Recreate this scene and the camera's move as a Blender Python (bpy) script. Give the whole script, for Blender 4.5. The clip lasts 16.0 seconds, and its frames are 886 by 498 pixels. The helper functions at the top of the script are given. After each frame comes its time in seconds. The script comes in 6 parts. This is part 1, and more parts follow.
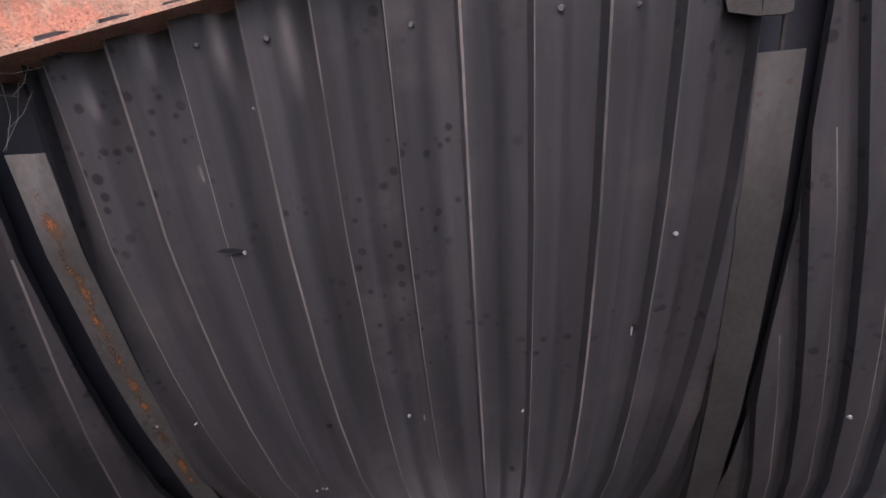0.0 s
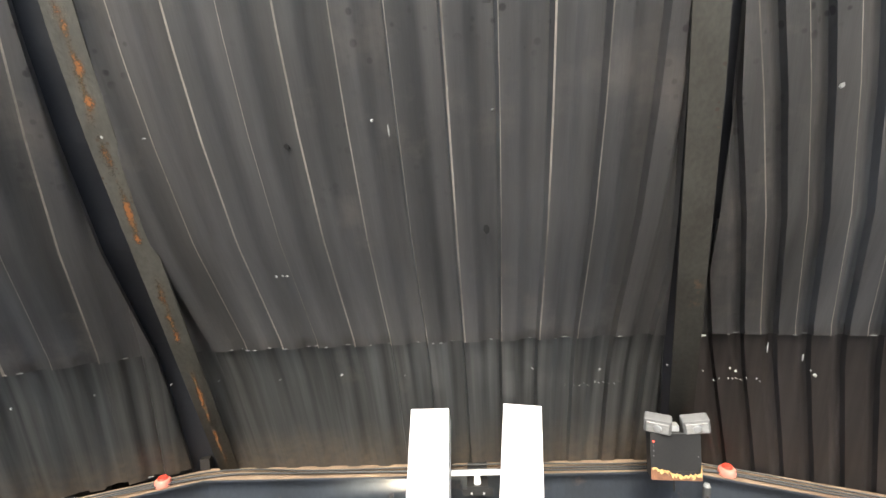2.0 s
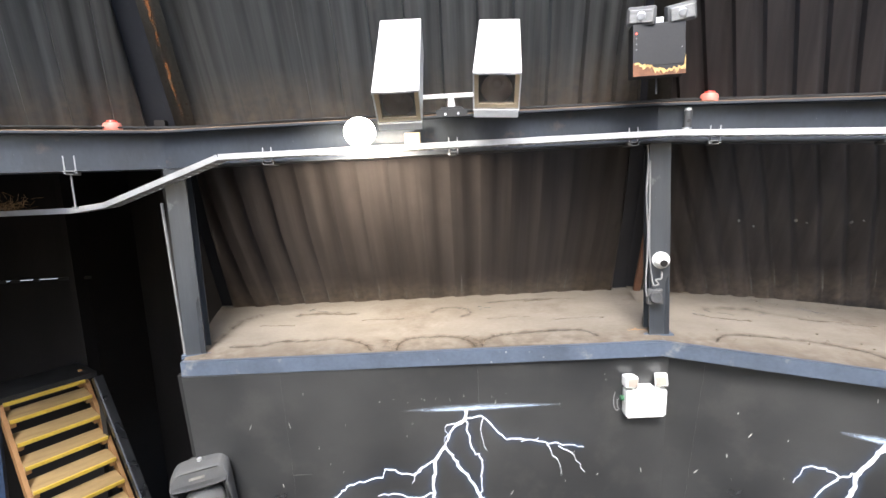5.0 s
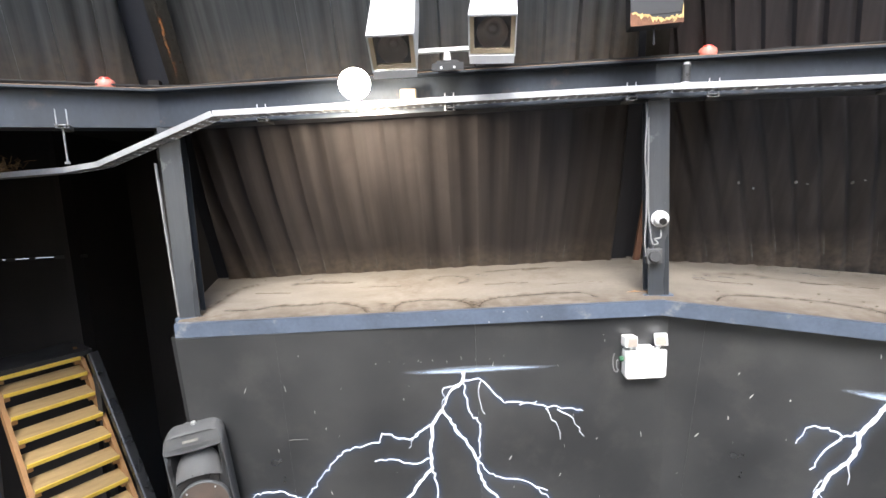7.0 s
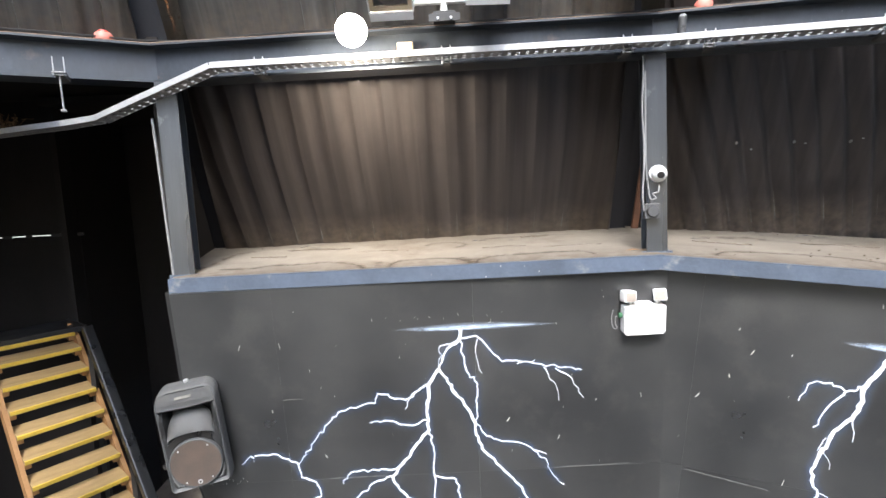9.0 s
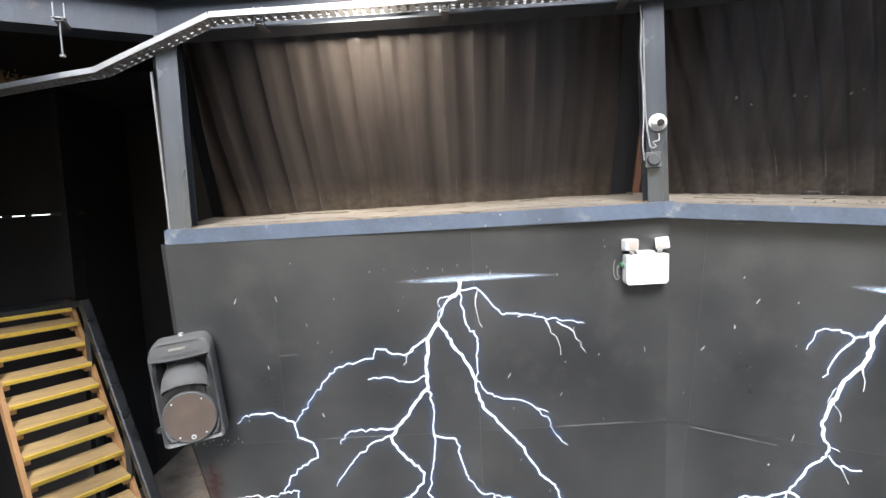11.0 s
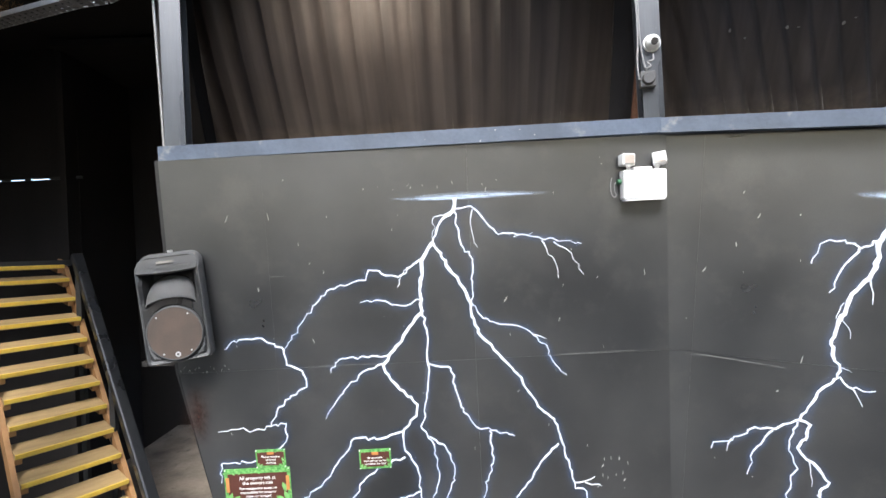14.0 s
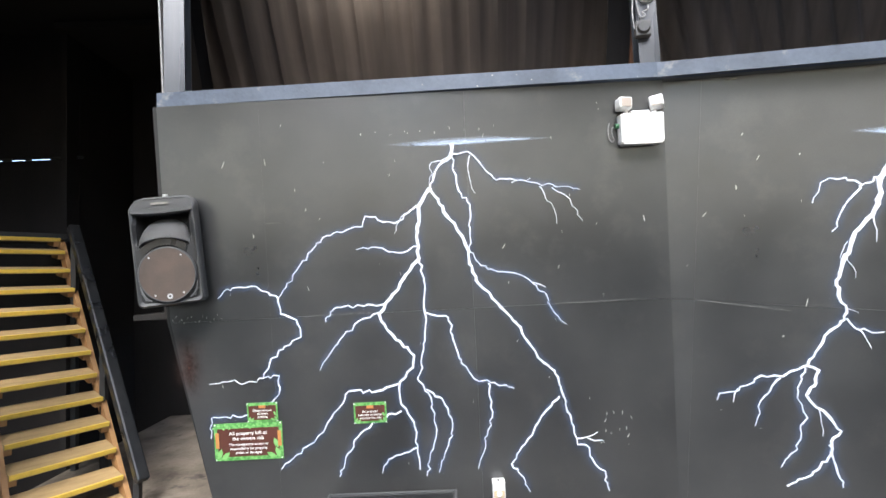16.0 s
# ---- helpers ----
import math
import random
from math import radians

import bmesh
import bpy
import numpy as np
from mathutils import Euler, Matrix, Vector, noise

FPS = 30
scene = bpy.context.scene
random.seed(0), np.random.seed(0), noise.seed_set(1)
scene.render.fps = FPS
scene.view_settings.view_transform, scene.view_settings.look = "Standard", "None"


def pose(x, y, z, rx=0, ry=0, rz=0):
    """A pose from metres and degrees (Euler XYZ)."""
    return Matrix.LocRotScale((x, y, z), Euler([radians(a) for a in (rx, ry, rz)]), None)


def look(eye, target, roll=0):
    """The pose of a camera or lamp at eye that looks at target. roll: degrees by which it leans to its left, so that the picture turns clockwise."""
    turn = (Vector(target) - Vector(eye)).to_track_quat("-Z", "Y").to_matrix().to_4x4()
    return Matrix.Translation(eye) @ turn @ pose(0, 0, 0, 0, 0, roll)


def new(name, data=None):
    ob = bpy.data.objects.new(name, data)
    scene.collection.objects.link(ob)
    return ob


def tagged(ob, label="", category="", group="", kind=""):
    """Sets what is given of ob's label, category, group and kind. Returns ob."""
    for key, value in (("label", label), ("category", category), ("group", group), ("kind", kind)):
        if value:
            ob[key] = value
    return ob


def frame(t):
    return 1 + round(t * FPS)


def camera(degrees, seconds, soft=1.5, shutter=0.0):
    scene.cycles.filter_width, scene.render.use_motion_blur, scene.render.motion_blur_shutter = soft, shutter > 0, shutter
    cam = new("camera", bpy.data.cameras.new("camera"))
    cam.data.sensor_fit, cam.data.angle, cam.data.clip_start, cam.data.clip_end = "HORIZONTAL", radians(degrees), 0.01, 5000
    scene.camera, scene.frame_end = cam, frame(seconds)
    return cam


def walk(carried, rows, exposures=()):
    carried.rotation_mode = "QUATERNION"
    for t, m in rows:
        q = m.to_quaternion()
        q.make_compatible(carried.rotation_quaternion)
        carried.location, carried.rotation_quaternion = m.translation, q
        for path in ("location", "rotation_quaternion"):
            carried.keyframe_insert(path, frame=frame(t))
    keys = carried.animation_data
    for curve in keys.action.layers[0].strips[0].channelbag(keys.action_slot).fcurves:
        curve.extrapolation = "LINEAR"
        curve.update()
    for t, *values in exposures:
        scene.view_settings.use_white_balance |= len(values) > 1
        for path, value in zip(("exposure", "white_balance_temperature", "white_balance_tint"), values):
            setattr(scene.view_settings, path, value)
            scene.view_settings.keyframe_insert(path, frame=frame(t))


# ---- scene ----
cam = camera(86.0, 16.0)
PATH = [
    (0, (-0.0127, 0.0140, 8.5802), (-0.0108, 2.9707, 8.0723), -3.67),
    (0.5, (-0.0010, 0.0116, 8.5211), (0.0170, 2.9732, 8.0428), -3.63),
    (1, (0.0086, 0.0012, 8.3123), (0.0425, 2.9751, 7.9186), -3.34),
    (1.5, (-0.0006, -0.0143, 7.8392), (0.0623, 2.9748, 7.5905), -3.17),
    (2, (0.0465, -0.0206, 7.1275), (0.0609, 2.9762, 6.9899), -3.07),
    (2.5, (0.0210, 0.0501, 6.5481), (0.0853, 3.0267, 6.1795), -3.05),
    (3, (-0.0141, 0.0619, 5.9876), (0.0991, 3.0125, 5.4572), -3.20),
    (3.5, (-0.0220, 0.0000, 5.4655), (0.1002, 2.9648, 5.0235), -2.99),
    (4, (-0.0181, -0.0135, 5.2991), (0.1089, 2.9575, 4.9033), -2.84),
    (6.5, (-0.0113, -0.0094, 5.0491), (0.1156, 2.9637, 4.6685), -3.14),
    (7, (-0.0064, -0.0139, 4.9481), (0.1194, 2.9610, 4.5819), -3.09),
    (7.5, (-0.0093, -0.0144, 4.8792), (0.1194, 2.9615, 4.5218), -3.12),
    (8, (-0.0056, -0.0236, 4.7999), (0.1207, 2.9556, 4.4707), -2.98),
    (8.5, (-0.0083, -0.0260, 4.7218), (0.1176, 2.9546, 4.4059), -3.14),
    (9, (-0.0031, -0.0309, 4.6069), (0.1245, 2.9528, 4.3218), -3.00),
    (11.5, (-0.0054, -0.0282, 4.1163), (0.1147, 2.9659, 3.9701), -3.26),
    (12, (-0.0037, -0.0268, 3.9991), (0.1141, 2.9691, 3.8939), -3.15),
    (12.5, (0.0012, -0.0220, 3.8811), (0.1170, 2.9749, 3.8101), -3.14),
    (13, (-0.0031, -0.0176, 3.7639), (0.1127, 2.9799, 3.7297), -2.96),
    (13.5, (0.0027, -0.0085, 3.6503), (0.1193, 2.9893, 3.6480), -3.03),
    (14, (0.0062, -0.0018, 3.5485), (0.1223, 2.9958, 3.5812), -2.94),
    (14.5, (0.0065, 0.0107, 3.4369), (0.1242, 3.0078, 3.4992), -2.81),
    (15, (0.0164, 0.0217, 3.3258), (0.1295, 3.0179, 3.4251), -2.76),
    (15.5, (0.0094, 0.0327, 3.2141), (0.1246, 3.0271, 3.3566), -2.67),
    (16, (0.0057, 0.0460, 3.0852), (0.1238, 3.0369, 3.2858), -2.90),
]
walk(cam, [(t, look(eye, target, roll)) for t, eye, target, roll in PATH],
     [(0, 1.2, 6550, 30), (0.4, 2.35, 6600, 28), (1.1, 2.95, 6700, 20), (1.8, 2.75, 7200, 5), (2.6, 2.8, 7200, 6), (3.5, 2.75, 6500, 9), (11.5, 2.65, 6250, 8), (16, 2.45, 6250, 8)])

# ---- world and light ----
world = bpy.data.worlds.new("sky")
scene.world = world
world.use_nodes = True
sky = world.node_tree.nodes.new("ShaderNodeTexSky")
sky.sky_type = "NISHITA"
sky.sun_disc = False
sky.sun_elevation, sky.sun_rotation = radians(50), radians(187)
sky.air_density, sky.dust_density = 1.0, 2.0
back = world.node_tree.nodes["Background"]
back.inputs["Strength"].default_value = 0.125
world.node_tree.links.new(sky.outputs["Color"], back.inputs["Color"])
sun = new("sun", bpy.data.lights.new("sun", "SUN"))
sun.data.energy, sun.data.angle, sun.data.color = 0.8, radians(25), (1.0, 0.98, 0.95)
sun.matrix_world = look((0, 0, 20), (0.5, 4.35, 14.8), 0)


# ---- materials ----
def mat(name, base, rough=0.6, metal=0.0, second=None, scale=6.0, amount=0.5, fine=60.0, grain=0.12, bump=0.15, stretch=(1, 1, 1),
        stain=None, stain_scale=1.5, stain_at=0.58, stain_soft=0.12, spec=0.5, per_object=0.0,
        spots=None, cracks=None, dust=None, front_dirt=None):
    """A painted, rusty or dusty surface: two scales of noise, one kind of stain with its own shape, and fine relief."""
    m = bpy.data.materials.new(name)
    m.use_nodes = True
    nodes, link = m.node_tree.nodes, m.node_tree.links.new
    bsdf = nodes["Principled BSDF"]
    where = nodes.new("ShaderNodeTexCoord")
    fit = nodes.new("ShaderNodeMapping")
    fit.inputs["Scale"].default_value = stretch
    link(where.outputs["Object"], fit.inputs["Vector"])
    big = nodes.new("ShaderNodeTexNoise")
    big.inputs["Scale"].default_value, big.inputs["Detail"].default_value = scale, 6
    small = nodes.new("ShaderNodeTexNoise")
    small.inputs["Scale"].default_value, small.inputs["Detail"].default_value = fine, 4
    link(fit.outputs["Vector"], big.inputs["Vector"])
    link(fit.outputs["Vector"], small.inputs["Vector"])
    second = second or tuple(c * 0.6 for c in base)
    ramp = nodes.new("ShaderNodeMapRange")
    ramp.inputs["From Min"].default_value, ramp.inputs["From Max"].default_value = 0.35, 0.7
    ramp.inputs["To Max"].default_value = amount
    link(big.outputs["Fac"], ramp.inputs["Value"])
    mix = nodes.new("ShaderNodeMix")
    mix.data_type = "RGBA"
    mix.inputs["A"].default_value, mix.inputs["B"].default_value = (*base, 1), (*second, 1)
    link(ramp.outputs["Result"], mix.inputs["Factor"])
    colour = mix.outputs["Result"]
    if stain:
        blots = nodes.new("ShaderNodeTexNoise")
        blots.inputs["Scale"].default_value, blots.inputs["Detail"].default_value = stain_scale, 8
        blots.inputs["Roughness"].default_value = 0.65
        link(where.outputs["Object"], blots.inputs["Vector"])
        cut = nodes.new("ShaderNodeMapRange")
        cut.inputs["From Min"].default_value, cut.inputs["From Max"].default_value = stain_at, stain_at + stain_soft
        link(blots.outputs["Fac"], cut.inputs["Value"])
        over = nodes.new("ShaderNodeMix")
        over.data_type = "RGBA"
        over.inputs["B"].default_value = (*stain, 1)
        link(colour, over.inputs["A"])
        link(cut.outputs["Result"], over.inputs["Factor"])
        colour = over.outputs["Result"]
    def lay(colour, factor, top):
        node = nodes.new("ShaderNodeMix")
        node.data_type = "RGBA"
        node.inputs["B"].default_value = (*top, 1)
        link(colour, node.inputs["A"])
        link(factor, node.inputs["Factor"])
        return node.outputs["Result"]

    def sums(kind, a, b):
        node = nodes.new("ShaderNodeMath")
        node.operation = kind
        node.use_clamp = kind == "MULTIPLY"
        for slot, v in ((0, a), (1, b)):
            if isinstance(v, (int, float)):
                node.inputs[slot].default_value = v
            else:
                link(v, node.inputs[slot])
        return node.outputs[0]

    def ranged(v, a, b, c=0.0, d=1.0):
        node = nodes.new("ShaderNodeMapRange")
        for key, val in zip(("From Min", "From Max", "To Min", "To Max"), (a, b, c, d)):
            node.inputs[key].default_value = val
        link(v, node.inputs["Value"])
        return node.outputs["Result"]

    def cloudy(scale_, detail=4, fitted=False):
        node = nodes.new("ShaderNodeTexNoise")
        node.inputs["Scale"].default_value, node.inputs["Detail"].default_value = scale_, detail
        link(fit.outputs["Vector"] if fitted else where.outputs["Object"], node.inputs["Vector"])
        return node.outputs["Fac"]

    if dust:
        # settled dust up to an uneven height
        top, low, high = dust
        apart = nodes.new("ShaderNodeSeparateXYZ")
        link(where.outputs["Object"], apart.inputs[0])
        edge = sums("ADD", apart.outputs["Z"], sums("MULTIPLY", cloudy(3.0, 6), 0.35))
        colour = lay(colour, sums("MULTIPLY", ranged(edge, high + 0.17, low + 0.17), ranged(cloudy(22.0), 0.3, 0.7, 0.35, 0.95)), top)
    if front_dirt:
        # dirt gathered in an uneven band along the front edge
        top, near, far = front_dirt
        axes = nodes.new("ShaderNodeSeparateXYZ")
        link(where.outputs["Object"], axes.inputs[0])
        edge = sums("ADD", axes.outputs["Y"], sums("MULTIPLY", cloudy(5.0, 7), 0.3))
        colour = lay(colour, sums("MULTIPLY", ranged(edge, far + 0.15, near + 0.15), ranged(cloudy(14.0, 5), 0.35, 0.6, 0.15, 0.9)), top)
    if spots:
        top, sc, radius, above = (*spots, -99.0)[:4]
        split = nodes.new("ShaderNodeSeparateXYZ")
        link(where.outputs["Object"], split.inputs[0])
        height = split.outputs["Z"]
        cells = nodes.new("ShaderNodeTexVoronoi")
        cells.inputs["Scale"].default_value = sc
        link(where.outputs["Object"], cells.inputs["Vector"])
        colour = lay(colour, sums("MULTIPLY", ranged(sums("ADD", cells.outputs["Distance"], sums("MULTIPLY", cells.outputs["Color"], radius * 0.75)), radius, radius * 0.75), sums("MULTIPLY", ranged(cloudy(1.7, 3), 0.5, 0.6, 0.0, 0.8), ranged(height, above, above + 0.4))), top)
    if cracks:
        top, sc, width = cracks
        colour = lay(colour, sums("MULTIPLY", ranged(sums("ABSOLUTE", sums("SUBTRACT", cloudy(sc, 7, True), 0.5), 0.0), width, width * 0.3), ranged(cloudy(sc * 1.7, 2), 0.45, 0.6)), top)
    tone = nodes.new("ShaderNodeMapRange")
    tone.inputs["To Min"].default_value, tone.inputs["To Max"].default_value = 1 - grain, 1 + grain
    link(small.outputs["Fac"], tone.inputs["Value"])
    value = tone.outputs["Result"]
    if per_object:
        info = nodes.new("ShaderNodeObjectInfo")
        vary = nodes.new("ShaderNodeMapRange")
        vary.inputs["To Min"].default_value, vary.inputs["To Max"].default_value = 1 - per_object, 1 + per_object
        link(info.outputs["Random"], vary.inputs["Value"])
        times = nodes.new("ShaderNodeMath")
        times.operation = "MULTIPLY"
        link(value, times.inputs[0])
        link(vary.outputs["Result"], times.inputs[1])
        value = times.outputs["Value"]
    shade = nodes.new("ShaderNodeVectorMath")
    shade.operation = "SCALE"
    link(colour, shade.inputs[0])
    link(value, shade.inputs["Scale"])
    link(shade.outputs["Vector"], bsdf.inputs["Base Color"])
    rr = nodes.new("ShaderNodeMapRange")
    rr.inputs["To Min"].default_value, rr.inputs["To Max"].default_value = max(rough - 0.12, 0.02), min(rough + 0.12, 1)
    link(big.outputs["Fac"], rr.inputs["Value"])
    link(rr.outputs["Result"], bsdf.inputs["Roughness"])
    bsdf.inputs["Metallic"].default_value = metal
    bsdf.inputs["Specular IOR Level"].default_value = spec
    if bump:
        relief = nodes.new("ShaderNodeBump")
        relief.inputs["Strength"].default_value, relief.inputs["Distance"].default_value = bump, 0.01
        link(small.outputs["Fac"], relief.inputs["Height"])
        link(relief.outputs["Normal"], bsdf.inputs["Normal"])
    return m


def glow(name, colour, strength):
    m = bpy.data.materials.new(name)
    m.use_nodes = True
    b = m.node_tree.nodes["Principled BSDF"]
    b.inputs["Base Color"].default_value = (*colour, 1)
    b.inputs["Emission Color"].default_value = (*colour, 1)
    b.inputs["Emission Strength"].default_value = strength
    return m


def clear(name, colour=(1, 1, 1), rough=0.05):
    m = bpy.data.materials.new(name)
    m.use_nodes = True
    b = m.node_tree.nodes["Principled BSDF"]
    b.inputs["Base Color"].default_value = (*colour, 1)
    b.inputs["Transmission Weight"].default_value, b.inputs["Roughness"].default_value, b.inputs["IOR"].default_value = 1, rough, 1.45
    return m


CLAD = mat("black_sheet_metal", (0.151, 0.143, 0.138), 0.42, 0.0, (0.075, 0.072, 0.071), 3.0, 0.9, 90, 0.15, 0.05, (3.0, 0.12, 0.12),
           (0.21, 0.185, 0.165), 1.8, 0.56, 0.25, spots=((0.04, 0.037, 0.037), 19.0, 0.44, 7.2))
# darker copies of CLAD: the shade lower down is put into their colour
CLAD_MID = mat("half_shaded_sheet_metal", (0.132, 0.131, 0.125), 0.42, 0.0, (0.036, 0.0355, 0.0345), 5.0, 0.95, 60, 0.12, 0.04, (4.0, 0.12, 0.1),
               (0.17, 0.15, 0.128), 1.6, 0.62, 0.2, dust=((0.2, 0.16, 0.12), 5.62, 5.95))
CLAD_LOW = mat("shaded_sheet_metal", (0.076, 0.063, 0.058), 0.36, 0.0, (0.033, 0.0275, 0.026), 5.0, 0.9, 26, 0.1, 0.02, (3.0, 0.12, 0.09),
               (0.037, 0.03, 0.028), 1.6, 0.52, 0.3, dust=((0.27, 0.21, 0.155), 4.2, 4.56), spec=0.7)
# pale fold strips: wear, with the sharp folds' highlight painted in
WORN_GLINT = mat("worn_fold_glint", (0.52, 0.46, 0.39), 0.45, 0.1, (0.15, 0.138, 0.122), 2.5, 1.0, 60, 0.3, 0.1, (1, 1, 0.5))
# black sheet again, darkened to carry the stairwell's shade
CLAD_DARK = mat("dark_well_sheet", (0.021, 0.0185, 0.0175), 0.6, 0, (0.011, 0.0098, 0.0092), 2.5, 0.7, 80, 0.2, 0.05, (1, 1, 0.3), spec=0.2)
STEEL = mat("blue_grey_painted_steel", (0.043, 0.052, 0.066), 0.36, 0, (0.027, 0.031, 0.037), 3, 0.9, 50, 0.25, 0.1, (1, 1, 0.5),
            (0.13, 0.10, 0.08), 3.5, 0.62, 0.15, spots=((0.15, 0.16, 0.17), 26.0, 0.16))
COLUMN = mat("streaked_blue_grey_steel", (0.026, 0.03, 0.036), 0.3, 0, (0.056, 0.065, 0.078), 2.0, 0.7, 30, 0.2, 0.06, (9, 9, 0.5),
             (0.13, 0.14, 0.145), 7.0, 0.66, 0.08, spots=((0.3, 0.31, 0.31), 24.0, 0.12), spec=0.9)
RIB = mat("rusty_grey_steel", (0.06, 0.057, 0.048), 0.7, 0, (0.042, 0.038, 0.031), 5, 0.9, 60, 0.3, 0.3, (1, 1, 0.6),
          (0.2, 0.11, 0.06), 3.2, 0.64, 0.12, spots=((0.05, 0.03, 0.02), 30.0, 0.3), spec=0.25)
RIB_RUSTY = mat("rust_streaked_steel", (0.088, 0.083, 0.07), 0.7, 0, (0.06, 0.056, 0.047), 6, 0.9, 60, 0.3, 0.4, (1, 1, 0.6),
                (0.15, 0.09, 0.05), 6.0, 0.64, 0.1, spots=((0.05, 0.03, 0.02), 30.0, 0.32), spec=0.25)
RED = mat("rusty_red_steel", (0.55, 0.33, 0.215), 0.85, 0, (0.4, 0.23, 0.15), 9, 0.95, 90, 0.5, 0.9, (1, 1, 1), (0.6, 0.26, 0.16), 6.0, 0.54, 0.06,
          spots=((0.13, 0.08, 0.055), 75.0, 0.3))
WALL = mat("black_painted_board", (0.023, 0.0236, 0.0248), 0.32, 0, (0.055, 0.055, 0.055), 1.4, 1.0, 150, 0.2, 0.025, (1, 1, 1),
           (0.062, 0.061, 0.059), 3.2, 0.53, 0.25, per_object=0.1, spec=1.0)
LEDGE = mat("dusty_boards", (0.205, 0.18, 0.148), 0.95, 0, (0.165, 0.141, 0.113), 3.0, 0.95, 45, 0.18, 0.3, (0.8, 1.5, 1), (0.125, 0.098, 0.074), 1.9, 0.55, 0.16,
            spots=((0.12, 0.1, 0.08), 22.0, 0.16), front_dirt=((0.12, 0.095, 0.07), -0.02, 0.14))
LIP = mat("blue_painted_trim", (0.088, 0.113, 0.158), 0.55, 0, (0.052, 0.066, 0.09), 4, 0.8, 50, 0.2, 0.15, (1, 1, 1), (0.2, 0.205, 0.21), 6, 0.6, 0.12, spots=((0.45, 0.45, 0.44), 20.0, 0.13))
WHITE = mat("white_metal", (0.82, 0.82, 0.81), 0.4, 0, (0.74, 0.74, 0.72), 5, 0.6, 40, 0.05, 0.03)
CREAM = mat("yellowed_plastic", (0.62, 0.5, 0.33), 0.5, 0, None, 5, 0.4, 40, 0.06, 0.03)
GALV = mat("galvanised_steel", (0.62, 0.63, 0.64), 0.4, 0.55, (0.48, 0.49, 0.5), 12, 0.8, 60, 0.12, 0.08)
BLACK = mat("black_paint", (0.02, 0.02, 0.021), 0.5, 0, (0.03, 0.03, 0.03), 6, 0.6, 60, 0.15, 0.05)
DARK = mat("black_plastic", (0.05, 0.052, 0.055), 0.6, 0, (0.075, 0.076, 0.078), 5, 0.7, 120, 0.2, 0.2)
GREY = mat("grey_plastic", (0.26, 0.26, 0.26), 0.5, 0, (0.2, 0.2, 0.2), 5, 0.6, 50, 0.1, 0.05)
WOOD = mat("worn_tread_wood", (0.39, 0.27, 0.122), 0.75, 0, (0.27, 0.18, 0.09), 5, 0.8, 60, 0.2, 0.25, (1, 5, 5), (0.2, 0.15, 0.1), 2.5, 0.62, 0.2, per_object=0.12)
FLASHING = mat("matt_black_flashing", (0.021, 0.023, 0.029), 0.5, 0, (0.03, 0.031, 0.036), 4, 0.8, 60, 0.15, 0.05)
YELLOW = mat("yellow_nosing_paint", (0.74, 0.51, 0.07), 0.6, 0, (0.55, 0.37, 0.08), 8, 0.7, 60, 0.15, 0.1, per_object=0.08)
ORANGE = mat("orange_stringer_wood", (0.36, 0.19, 0.075), 0.65, 0, (0.26, 0.14, 0.06), 6, 0.7, 60, 0.15, 0.1)
PINK = mat("faded_red_plastic", (0.75, 0.20, 0.15), 0.45, 0, (0.7, 0.3, 0.24), 6, 0.6, 60, 0.08, 0.05)
CONCRETE = mat("dirty_concrete", (0.10, 0.093, 0.082), 0.9, 0, (0.075, 0.068, 0.06), 3, 0.9, 40, 0.25, 0.4, (1, 1, 1), (0.05, 0.045, 0.04), 2.2, 0.58, 0.1)
DUST = mat("brown_dust", (0.30, 0.21, 0.14), 0.95, 0, (0.18, 0.12, 0.08), 5, 0.9, 60, 0.25, 0.3)
CHIP = mat("pale_chip", (0.6, 0.6, 0.57), 0.8, 0, (0.35, 0.34, 0.32), 9, 0.8, 60, 0.1, 0)
BROWN = mat("rusty_brown_grille", (0.098, 0.07, 0.055), 0.7, 0, (0.062, 0.05, 0.043), 6, 0.8, 160, 0.35, 0.4, (1, 1, 1), (0.15, 0.09, 0.055), 4, 0.62, 0.2)
SIGN_BROWN = mat("brown_print", (0.10, 0.035, 0.025), 0.4, 0, (0.08, 0.03, 0.02), 8, 0.5, 60, 0.05, 0)
SIGN_GREEN = mat("green_print", (0.06, 0.24, 0.05), 0.4, 0, (0.22, 0.52, 0.16), 55, 1.0, 120, 0.2, 0)
LEAF = mat("leaf_print", (0.16, 0.42, 0.12), 0.4, 0, (0.28, 0.55, 0.2), 30, 0.8, 90, 0.15, 0)
SIGN_WHITE = mat("white_print", (0.85, 0.84, 0.8), 0.4, 0, None, 8, 0.1, 60, 0.02, 0)
SIGN_ORANGE = mat("orange_print", (0.5, 0.19, 0.06), 0.4, 0, (0.6, 0.3, 0.1), 20, 0.6, 60, 0.05, 0)
PEEL = mat("peeled_paint", (0.24, 0.11, 0.06), 0.85, 0, (0.12, 0.06, 0.04), 22, 0.9, 90, 0.2, 0.4, (1, 1, 1), (0.55, 0.42, 0.22), 16, 0.6, 0.06)
OLD_YELLOW = mat("old_yellow_paint", (0.66, 0.48, 0.2), 0.8, 0, (0.45, 0.27, 0.1), 30, 0.9, 90, 0.2, 0.3)
HEAD_GREY = mat("grey_lamp_plastic", (0.17, 0.17, 0.17), 0.5, 0, (0.11, 0.11, 0.11), 12, 0.7, 60, 0.1, 0.05)
